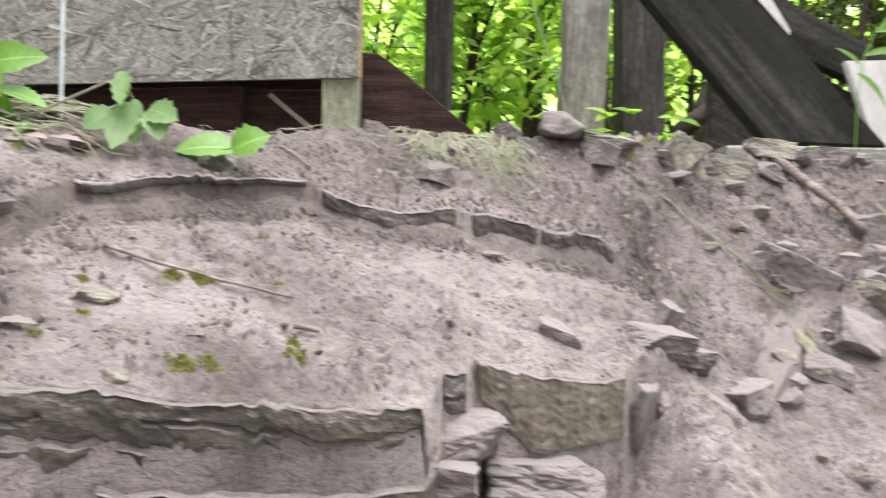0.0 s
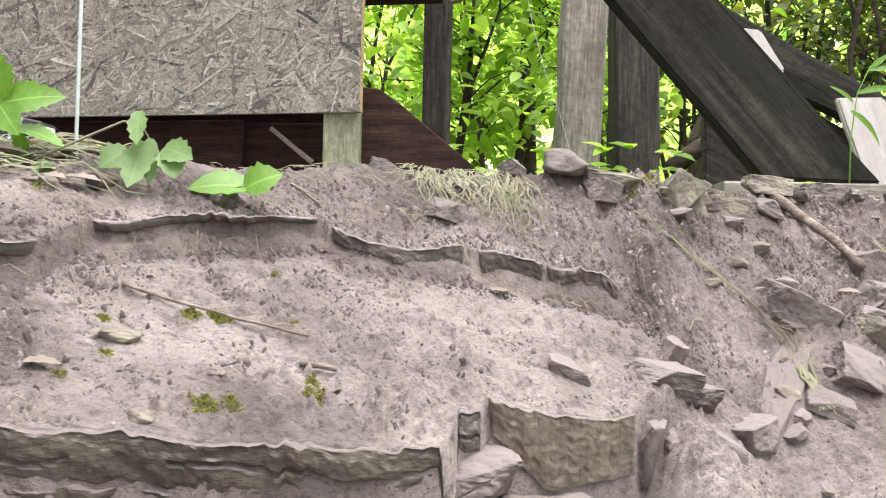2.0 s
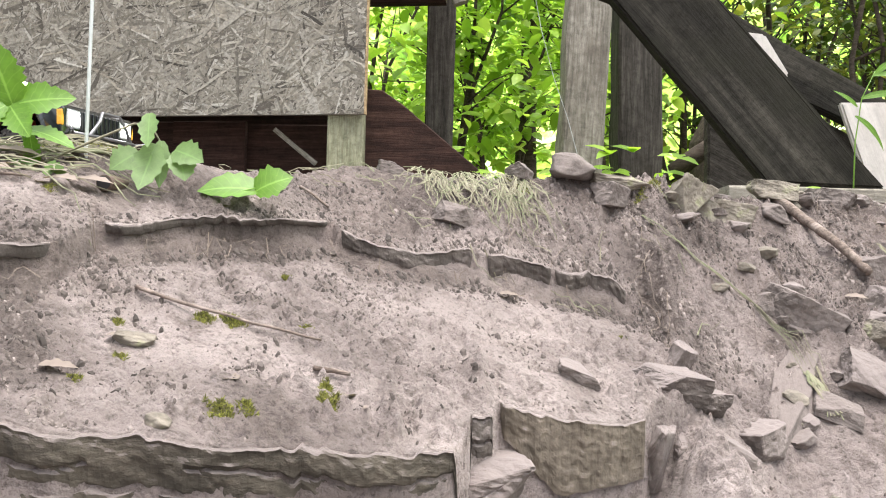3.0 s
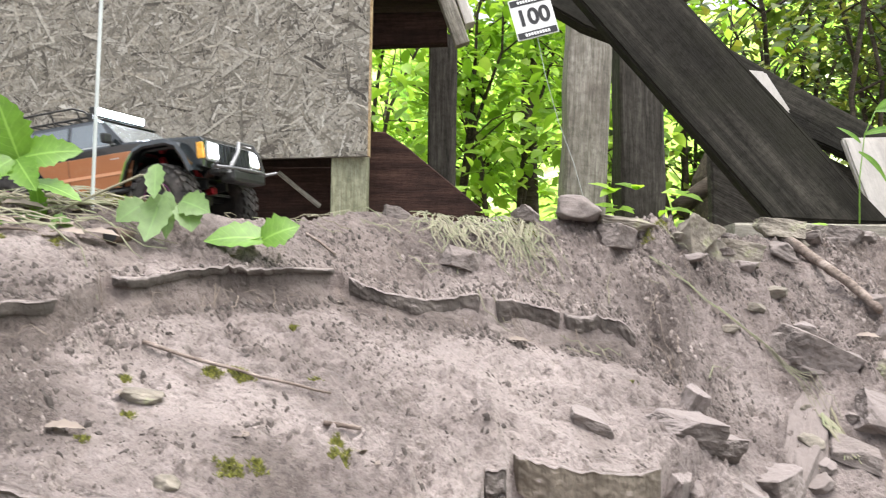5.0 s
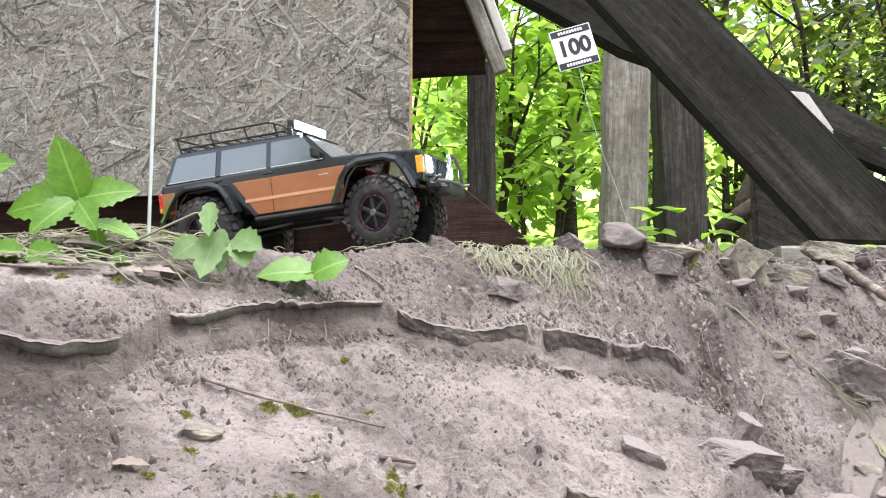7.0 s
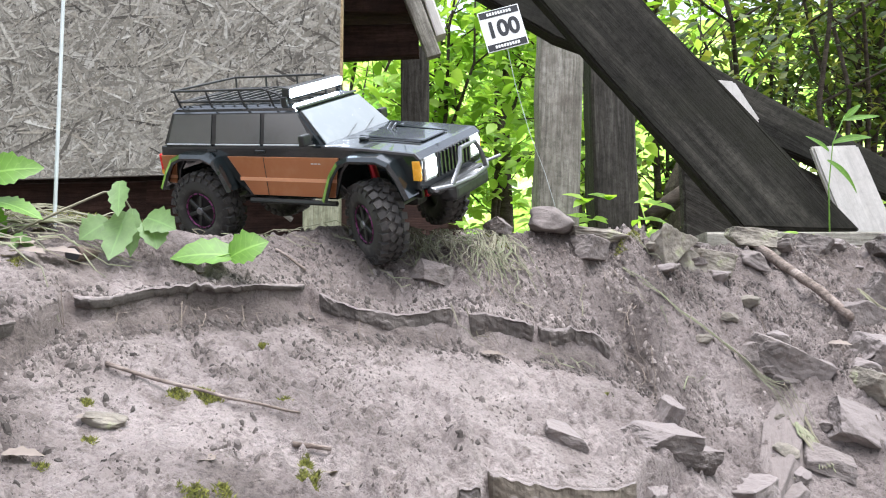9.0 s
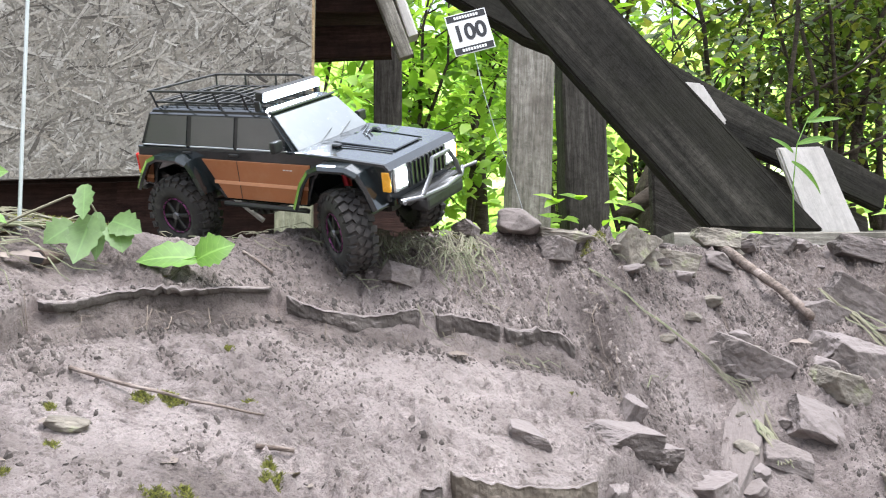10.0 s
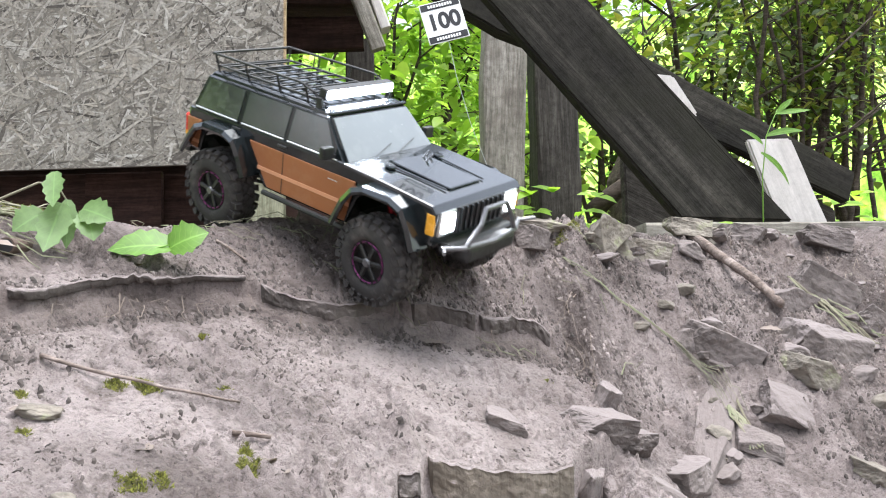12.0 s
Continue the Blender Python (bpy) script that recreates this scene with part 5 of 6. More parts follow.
def stick(name, pts, r0, r1, mat, label, knots=True, lift=0.0):
    bm = bmesh.new()
    fine = []
    for (a, b) in zip(pts, pts[1:]):
        for k in range(5):
            t = k / 5
            fine.append((a[0] + (b[0] - a[0]) * t, a[1] + (b[1] - a[1]) * t))
    fine.append(pts[-1])
    base = [float(ground_z(x, y)) + 0.016 * float(fbm(np.asarray(x), np.asarray(y), 6, 3)) for x, y in fine]
    n = len(fine) - 1
    sag = max(b - (base[0] + (base[-1] - base[0]) * i / n) for i, b in enumerate(base))
    tube(bm, [(x + 0.0012 * noise.noise(Vector((x * 60, y * 60, 1))), y, 0.5 * base[i] + 0.5 * (base[0] + (base[-1] - base[0]) * i / n) + 0.5 * sag + r0 * 1.2 + 0.003 + lift * 0.5) for i, (x, y) in enumerate(fine)], r0, r1, 8)
    for v in bm.verts:
        v.co += 0.25 * r0 * noise.noise_vector(v.co * 120)
    return tagged(part(name, bm, mat, smooth=True), label, "stick")


stick("twig", [(-0.332, 0.842), (-0.27, 0.835), (-0.215, 0.832), (-0.151, 0.851)], 0.0021, 0.0012, M_TWIG, "thin grey-brown twig lying on the earth", lift=0.003)
stick("twig", [(-0.151, 0.796), (-0.135, 0.801), (-0.117, 0.804)], 0.0025, 0.0021, M_TWIG, "short broken twig on the earth")
stick("twig", [(-0.223, 1.163), (-0.20, 1.156), (-0.180, 1.149)], 0.0022, 0.0016, M_TWIG, "short dry stalk on the ledge")
stick("twig", [(-0.62, 0.86), (-0.55, 0.88), (-0.47, 0.91)], 0.0025, 0.0015, M_TWIG, "thin dry twig across the stone plate", lift=0.006)
stick("dead_branch", [(0.595, 1.55), (0.63, 1.50), (0.66, 1.42), (0.678, 1.362)], 0.0095, 0.007, M_TWIG, "pale dead branch lying on the stones", lift=0.008)
stick("twig", [(-0.62, 1.0), (-0.52, 1.02), (-0.43, 1.05)], 0.003, 0.002, M_STRAW, "dry pale stalk among the weeds", lift=0.01)


def moss_tuft(x, y, size, seed, count=60):
    r = random.Random(seed)
    v, f = [], []
    z0 = surface_z(x, y)
    for i in range(count * 4):
        a, d = r.uniform(0, 6.28), 0.8 * size * r.random() ** 0.9
        px, py = d * math.cos(a), 0.7 * d * math.sin(a)
        z = surface_z(x + px, y + py) - z0 + 0.4 * size * max(0.0, 1 - d / (0.8 * size)) * r.random()
        for k in range(2):
            leaf_faces(v, f, (px, py, z - 0.001), (r.uniform(-1, 1), r.uniform(-1, 0.6), r.uniform(0.3, 1.2)), (0, -1, 0.4), r.uniform(0.0022, 0.0060), 0.0006, 0.3, r, 0, 2)
    ob = mesh_part("moss_tuft", v, f, M_MOSS)
    ob.location = (x, y, z0)
    return tagged(ob, "yellow-green tuft of moss on the earth", "moss", "moss tufts on the bank")


for k, (x, y, s, c) in enumerate([(-0.262, 0.835, 0.018, 80), (-0.235, 0.838, 0.022, 130), (-0.245, 0.85, 0.012, 50), (-0.132, 0.762, 0.016, 140), (-0.137, 0.782, 0.011, 60), (-0.213, 1.013, 0.010, 60), (-0.33, 0.79, 0.010, 40),
                                  (-0.31, 0.745, 0.008, 25), (-0.33, 0.70, 0.009, 40), (-0.215, 0.705, 0.022, 90), (-0.195, 0.715, 0.016, 50), (0.105, 1.335, 0.02, 110), (0.30, 1.36, 0.018, 70), (0.225, 1.16, 0.008, 30), (0.33, 1.385, 0.02, 60), (-0.45, 0.91, 0.012, 30), (-0.17, 0.88, 0.012, 30), (-0.5, 0.89, 0.012, 30), (0.09, 1.36, 0.025, 120)]):
    moss_tuft(x, y, s * 0.72, 300 + k, int(c * 0.6))
r = random.Random(33)
v, f = [], []
for i in range(2200):
    x = r.uniform(-0.62, -0.38)
    y = float(crest_y(x)) + r.gauss(0, 0.02)
    leaf_faces(v, f, (x, y, surface_z(x, y) - 0.001), (r.uniform(-1, 1), r.uniform(-1, 0.4), r.uniform(0.2, 1)), (0, -1, 0.4), r.uniform(0.003, 0.006), 0.001, 0.3, r, 0, 2)
tagged(mesh_part("moss_mat", v, f, M_MOSS), "moss mat along the left crest", "moss", kind="stuff")

# dry leaves
def dry_leaf(x, y, size, turn, seed, label="curled dry leaf on the earth"):
    r = random.Random(seed)
    v, f = [], []
    leaf_faces(v, f, (0, 0, 0.004), (math.cos(turn), math.sin(turn), 0.1), (r.uniform(-0.3, 0.3), -0.3, 1), size, size * 0.32, 0.2, r, 0.3, 7)
    ob = mesh_part("dry_leaf", v, f, M_DRYLEAF)
    ob.location = (x, y, surface_z(x, y))
    return tagged(ob, label, "leaf", "dry leaves on the bank")


for k, (x, y, s, a) in enumerate([(-0.36, 0.70, 0.03, 0.2), (-0.21, 0.75, 0.025, 2.6), (0.055, 1.155, 0.03, 0.1), (0.62, 1.33, 0.035, -0.8), (-0.33, 0.765, 0.028, 0.3), (-0.12, 0.77, 0.02, 1), (-0.10, 0.765, 0.018, 2), (-0.54, 0.97, 0.05, 0.3), (-0.58, 0.98, 0.05, 2.5), (-0.50, 0.99, 0.045, 0.9), (-0.55, 0.94, 0.035, 0.2), (-0.60, 1.02, 0.05, 1.2), (-0.05, 1.36, 0.035, 2.2), (-0.17, 1.10, 0.015, 1), (-0.29, 1.04, 0.02, 2)]):
    dry_leaf(x, y, s, a, 400 + k)
r = random.Random(61)
for k in range(58):
    dry_leaf(r.uniform(-0.70, -0.44), r.uniform(0.90, 1.08), r.uniform(0.02, 0.05), r.uniform(0, 6.28), 430 + k, "brown dead leaf in the litter")
blades("dry_stalks", "tangle of thin dry stalks in the leaf litter", [lying(r, r.uniform(-0.72, -0.42), r.uniform(0.90, 1.10), r.uniform(-0.12, 0.12), r.uniform(-0.06, 0.06), 4, 0.012, 0.004) for _ in range(130)], M_STRAW, 0.0012)
bm = rock_mesh((0.036, 0.022, 0.012), 77, 0.5)
ob = part("bark_chip", bm, M_PALE, at=pose(-0.309, 0.774, surface_z(-0.309, 0.774) + 0.003, 0, 8, 10))
tagged(ob, "flaking pale bark chip with lichen", "bark chip")


# ---- woodland behind ----
def shrub(x, y, height, spread, leaves, size, mat, seed, label, z0=0.6, stems=7, low=0.0):
    r = random.Random(seed)
    t = empty("shrub", pose(x, y, z0))
    tagged(t, label, "shrub", "undergrowth behind the shed")
    bm = bmesh.new()
    tips = []
    for s in range(stems):
        a = r.uniform(0, 6.28)
        top = Vector((math.cos(a) * spread * r.uniform(0.3, 1), math.sin(a) * spread * 0.6 * r.uniform(0.2, 1), height * r.uniform(0.6, 1.05)))
        mid = Vector((top.x * 0.3 + r.uniform(-0.1, 0.1), top.y * 0.3, top.z * 0.55))
        pts = [Vector((r.uniform(-0.1, 0.1), r.uniform(-0.1, 0.1), -0.1)), mid * 0.5, mid, (mid + top) / 2 + Vector((r.uniform(-0.1, 0.1), 0, 0)), top]
        tube(bm, pts, 0.014 * height / 2, 0.003, 6)
        for p, q in zip(pts[1:], pts[2:]):
            for k in range(3):
                c = p.lerp(q, r.random())
                e = c + Vector((r.uniform(-0.35, 0.35), r.uniform(-0.25, 0.25), r.uniform(0.0, 0.3)))
                tube(bm, [c, c.lerp(e, 0.5) + Vector((0, 0, 0.03)), e], 0.005, 0.002, 5)
                tips.append((c, e))
    part("branch_work", bm, M_BARK, t, smooth=True)
    v, f = [], []
    for i in range(leaves):
        c, e = r.choice(tips)
        p = c.lerp(e, r.uniform(0.2, 1.1)) + Vector((r.gauss(0, 0.12), r.gauss(0, 0.10), r.gauss(0, 0.10)))
        p.z = max(p.z, low)
        a = r.uniform(0, 6.28)
        s = size * r.uniform(0.55, 1.25)
        leaf_faces(v, f, p, (math.cos(a), math.sin(a), r.uniform(-0.7, 0.25)), (r.uniform(-0.5, 0.5), r.uniform(-0.9, 0.1), 1), s, s * 0.36, 0.25, r, 0, 3)
    ob = mesh_part("foliage", v, f, mat, t)
    ob["kind"] = "stuff"
    return t


for k, (x, y, h, sp, n, s, mat, lab) in enumerate([
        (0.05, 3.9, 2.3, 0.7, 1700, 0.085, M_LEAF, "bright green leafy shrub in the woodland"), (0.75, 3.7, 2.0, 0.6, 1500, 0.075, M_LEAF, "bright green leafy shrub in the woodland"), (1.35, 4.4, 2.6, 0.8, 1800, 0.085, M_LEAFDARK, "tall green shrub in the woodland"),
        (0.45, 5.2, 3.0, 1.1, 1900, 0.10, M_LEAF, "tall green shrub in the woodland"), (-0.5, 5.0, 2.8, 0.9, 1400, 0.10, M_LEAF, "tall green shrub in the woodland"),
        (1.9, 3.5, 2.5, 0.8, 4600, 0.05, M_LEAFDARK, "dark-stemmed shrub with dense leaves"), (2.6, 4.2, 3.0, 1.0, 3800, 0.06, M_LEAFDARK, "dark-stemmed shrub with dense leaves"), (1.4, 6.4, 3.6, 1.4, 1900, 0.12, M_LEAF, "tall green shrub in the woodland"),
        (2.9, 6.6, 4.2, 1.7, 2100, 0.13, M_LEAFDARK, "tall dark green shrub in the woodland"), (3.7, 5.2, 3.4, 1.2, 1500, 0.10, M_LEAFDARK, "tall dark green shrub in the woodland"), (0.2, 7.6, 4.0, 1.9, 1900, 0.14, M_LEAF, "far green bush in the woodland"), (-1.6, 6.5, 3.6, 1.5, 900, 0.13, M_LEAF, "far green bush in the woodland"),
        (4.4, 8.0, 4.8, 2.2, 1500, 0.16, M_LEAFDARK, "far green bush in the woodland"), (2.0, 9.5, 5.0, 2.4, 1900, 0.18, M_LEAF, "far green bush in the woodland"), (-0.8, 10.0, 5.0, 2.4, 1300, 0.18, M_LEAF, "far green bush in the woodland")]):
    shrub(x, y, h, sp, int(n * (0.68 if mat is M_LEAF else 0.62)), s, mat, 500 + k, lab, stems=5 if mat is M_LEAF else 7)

# far woods on a glowing sheet, and unseen trees added to close the place behind the camera
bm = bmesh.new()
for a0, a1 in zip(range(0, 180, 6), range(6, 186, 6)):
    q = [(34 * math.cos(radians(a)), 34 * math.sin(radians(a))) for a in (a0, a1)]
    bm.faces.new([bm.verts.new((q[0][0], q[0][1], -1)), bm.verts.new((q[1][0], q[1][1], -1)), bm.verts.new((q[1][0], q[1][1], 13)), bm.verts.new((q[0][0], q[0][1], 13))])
tagged(part("backdrop", bm, M_FAR), "glowing painted backdrop of distant sunlit woodland behind the shrubs", "backdrop", kind="structure")
# out of view: added to cut the open sky's light and vary reflections
for k, (x, y, h, sp) in enumerate([(-3.5, -4.5, 6.0, 2.4), (0.5, -6.0, 7.0, 2.6), (4.0, -4.5, 6.0, 2.4), (-5.5, 0.5, 6.0, 2.2), (5.8, 0.2, 6.0, 2.2)]):
    shrub(x, y, h, sp, 900, 0.34, M_LEAFDARK, 800 + k, "unseen leafy tree added round the clearing to shape light and reflections", z0=0.0, stems=5)

# slim dark trunks at the wood's edge
def sapling(x, y, height, r0, lean, seed):
    r = random.Random(seed)
    t = empty("sapling", pose(x, y, 0.5))
    tagged(t, "slim dark-barked sapling at the wood's edge", "tree", "saplings at the wood's edge")
    bm = bmesh.new()
    pts = [Vector((lean * (i / 8) ** 1.3 + 0.03 * r.uniform(-1, 1), 0.03 * r.uniform(-1, 1), height * i / 8)) for i in range(9)]
    tube(bm, pts, r0, r0 * 0.4, 8)
    part("trunk", bm, M_BARK, t, smooth=True)
    for k in range(7):
        i = r.randint(2, 7)
        bm = bmesh.new()
        s = r.choice((-1, 1))
        e = pts[i] + Vector((s * r.uniform(0.25, 0.6), r.uniform(-0.2, 0.2), r.uniform(0.15, 0.5)))
        tube(bm, [pts[i], pts[i].lerp(e, 0.5) + Vector((0, 0, -0.05)), e], r0 * 0.45, 0.004, 6)
        part("branch", bm, M_BARK, t, smooth=True)
    return t


for k, (x, y, h, r0, ln) in enumerate([(1.60, 3.25, 2.4, 0.014, 0.25), (1.80, 3.3, 2.6, 0.012, -0.15), (2.1, 3.4, 2.8, 0.015, 0.4), (2.45, 3.8, 2.8, 0.014, 0.2), (0.62, 5.5, 4.5, 0.07, 0.1), (1.95, 4.6, 3.5, 0.02, -0.3)]):
    sapling(x, y, h, r0, ln, 700 + k)


# ---- the model crawler: x forward, y to its left, z up from the axle line ----
car = empty("model_truck")
tagged(car, "black and bronze radio-controlled model truck with lit lamps", "model truck")
WHEEL_R, HALF_BASE, TRACK = 0.0605, 0.156, 0.098


def body_shell():
    bm = bmesh.new()
    out = [(-0.236, 0.034), (-0.208, 0.030), (-0.200, 0.058), (-0.186, 0.074), (-0.126, 0.074), (-0.104, 0.058), (-0.066, 0.018), (0.092, 0.018), (0.110, 0.060), (0.124, 0.074), (0.186, 0.074), (0.204, 0.058), (0.212, 0.038),
           (0.234, 0.036), (0.238, 0.080), (0.230, 0.0885), (0.155, 0.0945), (0.082, 0.0985), (-0.234, 0.0955), (-0.239, 0.07)]
    extruded(bm, out, -0.0985, 0.0985)
    bmesh.ops.bevel(bm, geom=[e for e in bm.edges if abs(e.verts[0].co.y - e.verts[1].co.y) < 1e-6], offset=0.004, segments=2, affect='EDGES', profile=0.6)
    b = part("body", bm, M_PAINT, car, "glossy scratched black shell")
    return b


def greenhouse(body):
    """Cab with raked screen: lofted block, panes set 1 mm proud."""
    def ring(z, x0, x1, hw):
        return [(x0, -hw, z), (x1, -hw, z), (x1, hw, z), (x0, hw, z)]
    low, top = ring(0.0945, -0.234, 0.084, 0.0955), ring(0.1475, -0.216, 0.032, 0.080)
    cap = ring(0.1535, -0.205, 0.020, 0.070)
    bm = bmesh.new()
    L = [[bm.verts.new(p) for p in q] for q in (low, top, cap)]
    for a, b in zip(L, L[1:]):
        for k in range(4):
            bm.faces.new((a[k], a[(k + 1) % 4], b[(k + 1) % 4], b[k]))
    bm.faces.new(L[0][::-1])
    bm.faces.new(L[-1])
    bmesh.ops.bevel(bm, geom=bm.edges[:], offset=0.004, segments=2, affect='EDGES')
    cab = part("cab", bm, M_PAINT, car, "black cab with pillars")

    def side_point(x_low, x_top, t, s):
        """Place on the cab's side: t from belt to roof."""
        y = 0.0955 + (0.080 - 0.0955) * t
        return (x_low + (x_top - x_low) * t, s * (y + 0.0012), 0.0945 + 0.053 * t)
    for s in (-1, 1):
        for lab, xa, xb, xa2, xb2 in (("front", -0.028, 0.066, -0.028, 0.027), ("middle", -0.122, -0.036, -0.121, -0.036), ("rear", -0.222, -0.132, -0.206, -0.131)):
            bm = bmesh.new()
            q = [side_point(xa, xa2, 0.10, s), side_point(xb, xb2, 0.10, s), side_point(xb, xb2, 0.90, s), side_point(xa, xa2, 0.90, s)]
            q2 = [(x, y - s * 0.003, z) for x, y, z in q]
            a, b = [bm.verts.new(p) for p in q], [bm.verts.new(p) for p in q2]
            bm.faces.new(a), bm.faces.new(b[::-1])
            for k in range(4):
                bm.faces.new((a[k], b[k], b[(k + 1) % 4], a[(k + 1) % 4]))
            bmesh.ops.recalc_face_normals(bm, faces=bm.faces[:])
            w = part("side_window", bm, M_WINDOW, car, "dark reflecting side window")
            bm = bmesh.new()
            p0, p1 = Vector(side_point(xa, xa, 0.065, s)), Vector(side_point(xb, xb, 0.065, s))
            rod(bm, p0, p1, 0.0013, seg=6)
            part("window_trim", bm, M_TRIM, w, "bright window trim")
        for x in (-0.03, -0.124):
            bm = bmesh.new()
            box(bm, (0.018, 0.004, 0.004), pose(x - 0.004, s * 0.0985, 0.089), 0.001)
            part("door_handle", bm, M_PLASTIC, car)
        bm = bmesh.new()
        box(bm, (0.010, 0.020, 0.017), pose(0.058, s * 0.108, 0.108), 0.003, 2)
        box(bm, (0.006, 0.012, 0.004), pose(0.058, s * 0.097, 0.102))
        part("wing_mirror", bm, M_PLASTIC, car, "black wing mirror")
    # screen
    bm = bmesh.new()
    n = Vector((0.053, 0, 0.052)).normalized() * 0.0014
    def scr(t, hw):
        return Vector((0.084 + (0.032 - 0.084) * t, hw, 0.0945 + 0.053 * t)) + n
    a = [scr(0.06, -0.089), scr(0.06, 0.089), scr(0.93, 0.0765), scr(0.93, -0.0765)]
    va, vb = [bm.verts.new(p) for p in a], [bm.verts.new(p - n * 2) for p in a]
    bm.faces.new(va), bm.faces.new(vb[::-1])
    for k in range(4):
        bm.faces.new((va[k], vb[k], vb[(k + 1) % 4], va[(k + 1) % 4]))
    bmesh.ops.recalc_face_normals(bm, faces=bm.faces[:])
    part("windscreen", bm, M_SCREEN, car, "pale reflecting windscreen")
    for y in (-0.04, 0.01):
        bm = bmesh.new()
        rod(bm, (0.086, y, 0.100), (0.074, y + 0.045, 0.110), 0.0007, seg=5)
        part("wiper", bm, M_PLASTIC, car)
    bm = bmesh.new()
    box(bm, (0.006, 0.16, 0.004), pose(0.030, 0, 0.1495), 0.0015)
    part("screen_header", bm, M_PAINT, car)


def panels():
    for s in (-1, 1):
        y = s * 0.0998
        for name, out in (("door_panel", [(-0.098, 0.081), (0.106, 0.081), (0.092, 0.022), (-0.058, 0.022)]), ("quarter_panel", [(-0.2355, 0.081), (-0.203, 0.081), (-0.212, 0.036), (-0.234, 0.038)])):
            bm = bmesh.new()
            extruded(bm, out, y - 0.0012, y + 0.0012)
            bmesh.ops.bevel(bm, geom=bm.edges[:], offset=0.0006, segments=1, affect='EDGES')
            p = part(name, bm, M_BRONZE, car, "bronze metallic side panel")
            bm = bmesh.new()
            x0, x1 = (-0.078, 0.099) if name == "door_panel" else (-0.234, -0.208)
            box(bm, (x1 - x0, 0.0012, 0.0052), pose((x0 + x1) / 2, y + s * 0.0014, 0.047))
            part("stripe", bm, M_STRIPE, p, "pale copper stripe")
            if name == "door_panel":
                bm = bmesh.new()
                for x in (-0.028, ):
                    box(bm, (0.0009, 0.0008, 0.058), pose(x, y + s * 0.0013, 0.052))
                part("door_gap", bm, M_PLASTIC, p)
                bm = bmesh.new()
                for k in range(3):
                    box(bm, (0.0045, 0.0006, 0.0016), pose(0.060 + 0.006 * k, y + s * 0.0013, 0.072))
                part("badge", bm, M_TRIM, p, "small bright badge bars")
        bm = bmesh.new()
        rod(bm, (-0.062, s * 0.103, 0.014), (0.096, s * 0.103, 0.014), 0.004, seg=8)
        part("side_step", bm, M_PLASTIC, car, "black tube side step")
        for cx in (-HALF_BASE, HALF_BASE):
            bm = bmesh.new()
            pts = [(-0.070, 0.020 if cx > 0 else 0.030), (-0.055, 0.055), (-0.040, 0.074), (-0.022, 0.081), (0.022, 0.081), (0.040, 0.074), (0.052, 0.055), (0.064, 0.028)]
            rows = []
            for x, z in pts:
                nrm = Vector((x, 0, z)).normalized() * 0.008
                rows.append([bm.verts.new((cx + x + nrm.x * o, yy, z + nrm.z * o)) for o, yy in ((0, s * 0.088), (1, s * 0.092), (0.75, s * 0.118), (0.0, s * 0.121), (-0.5, s * 0.119))])
            for a, b in zip(rows, rows[1:]):
                for k in range(4):
                    bm.faces.new((a[k], a[k + 1], b[k + 1], b[k]))
            bmesh.ops.recalc_face_normals(bm, faces=bm.faces[:])
            bmesh.ops.solidify(bm, geom=bm.faces[:], thickness=0.002)
            part("wheel_flare", bm, M_PAINT, car, "black flared wheel arch", smooth=False)
        bm = bmesh.new()
        box(bm, (0.008, 0.012, 0.030), pose(-0.2385, s * 0.0935, 0.068), 0.002)
        part("tail_lamp", bm, M_TAIL, car, "red tail lamp")
        bm = bmesh.new()
        box(bm, (0.0085, 0.0122, 0.010), pose(-0.2386, s * 0.0935, 0.054), 0.002)
        part("turn_lamp", bm, M_AMBER, car, "amber lamp")


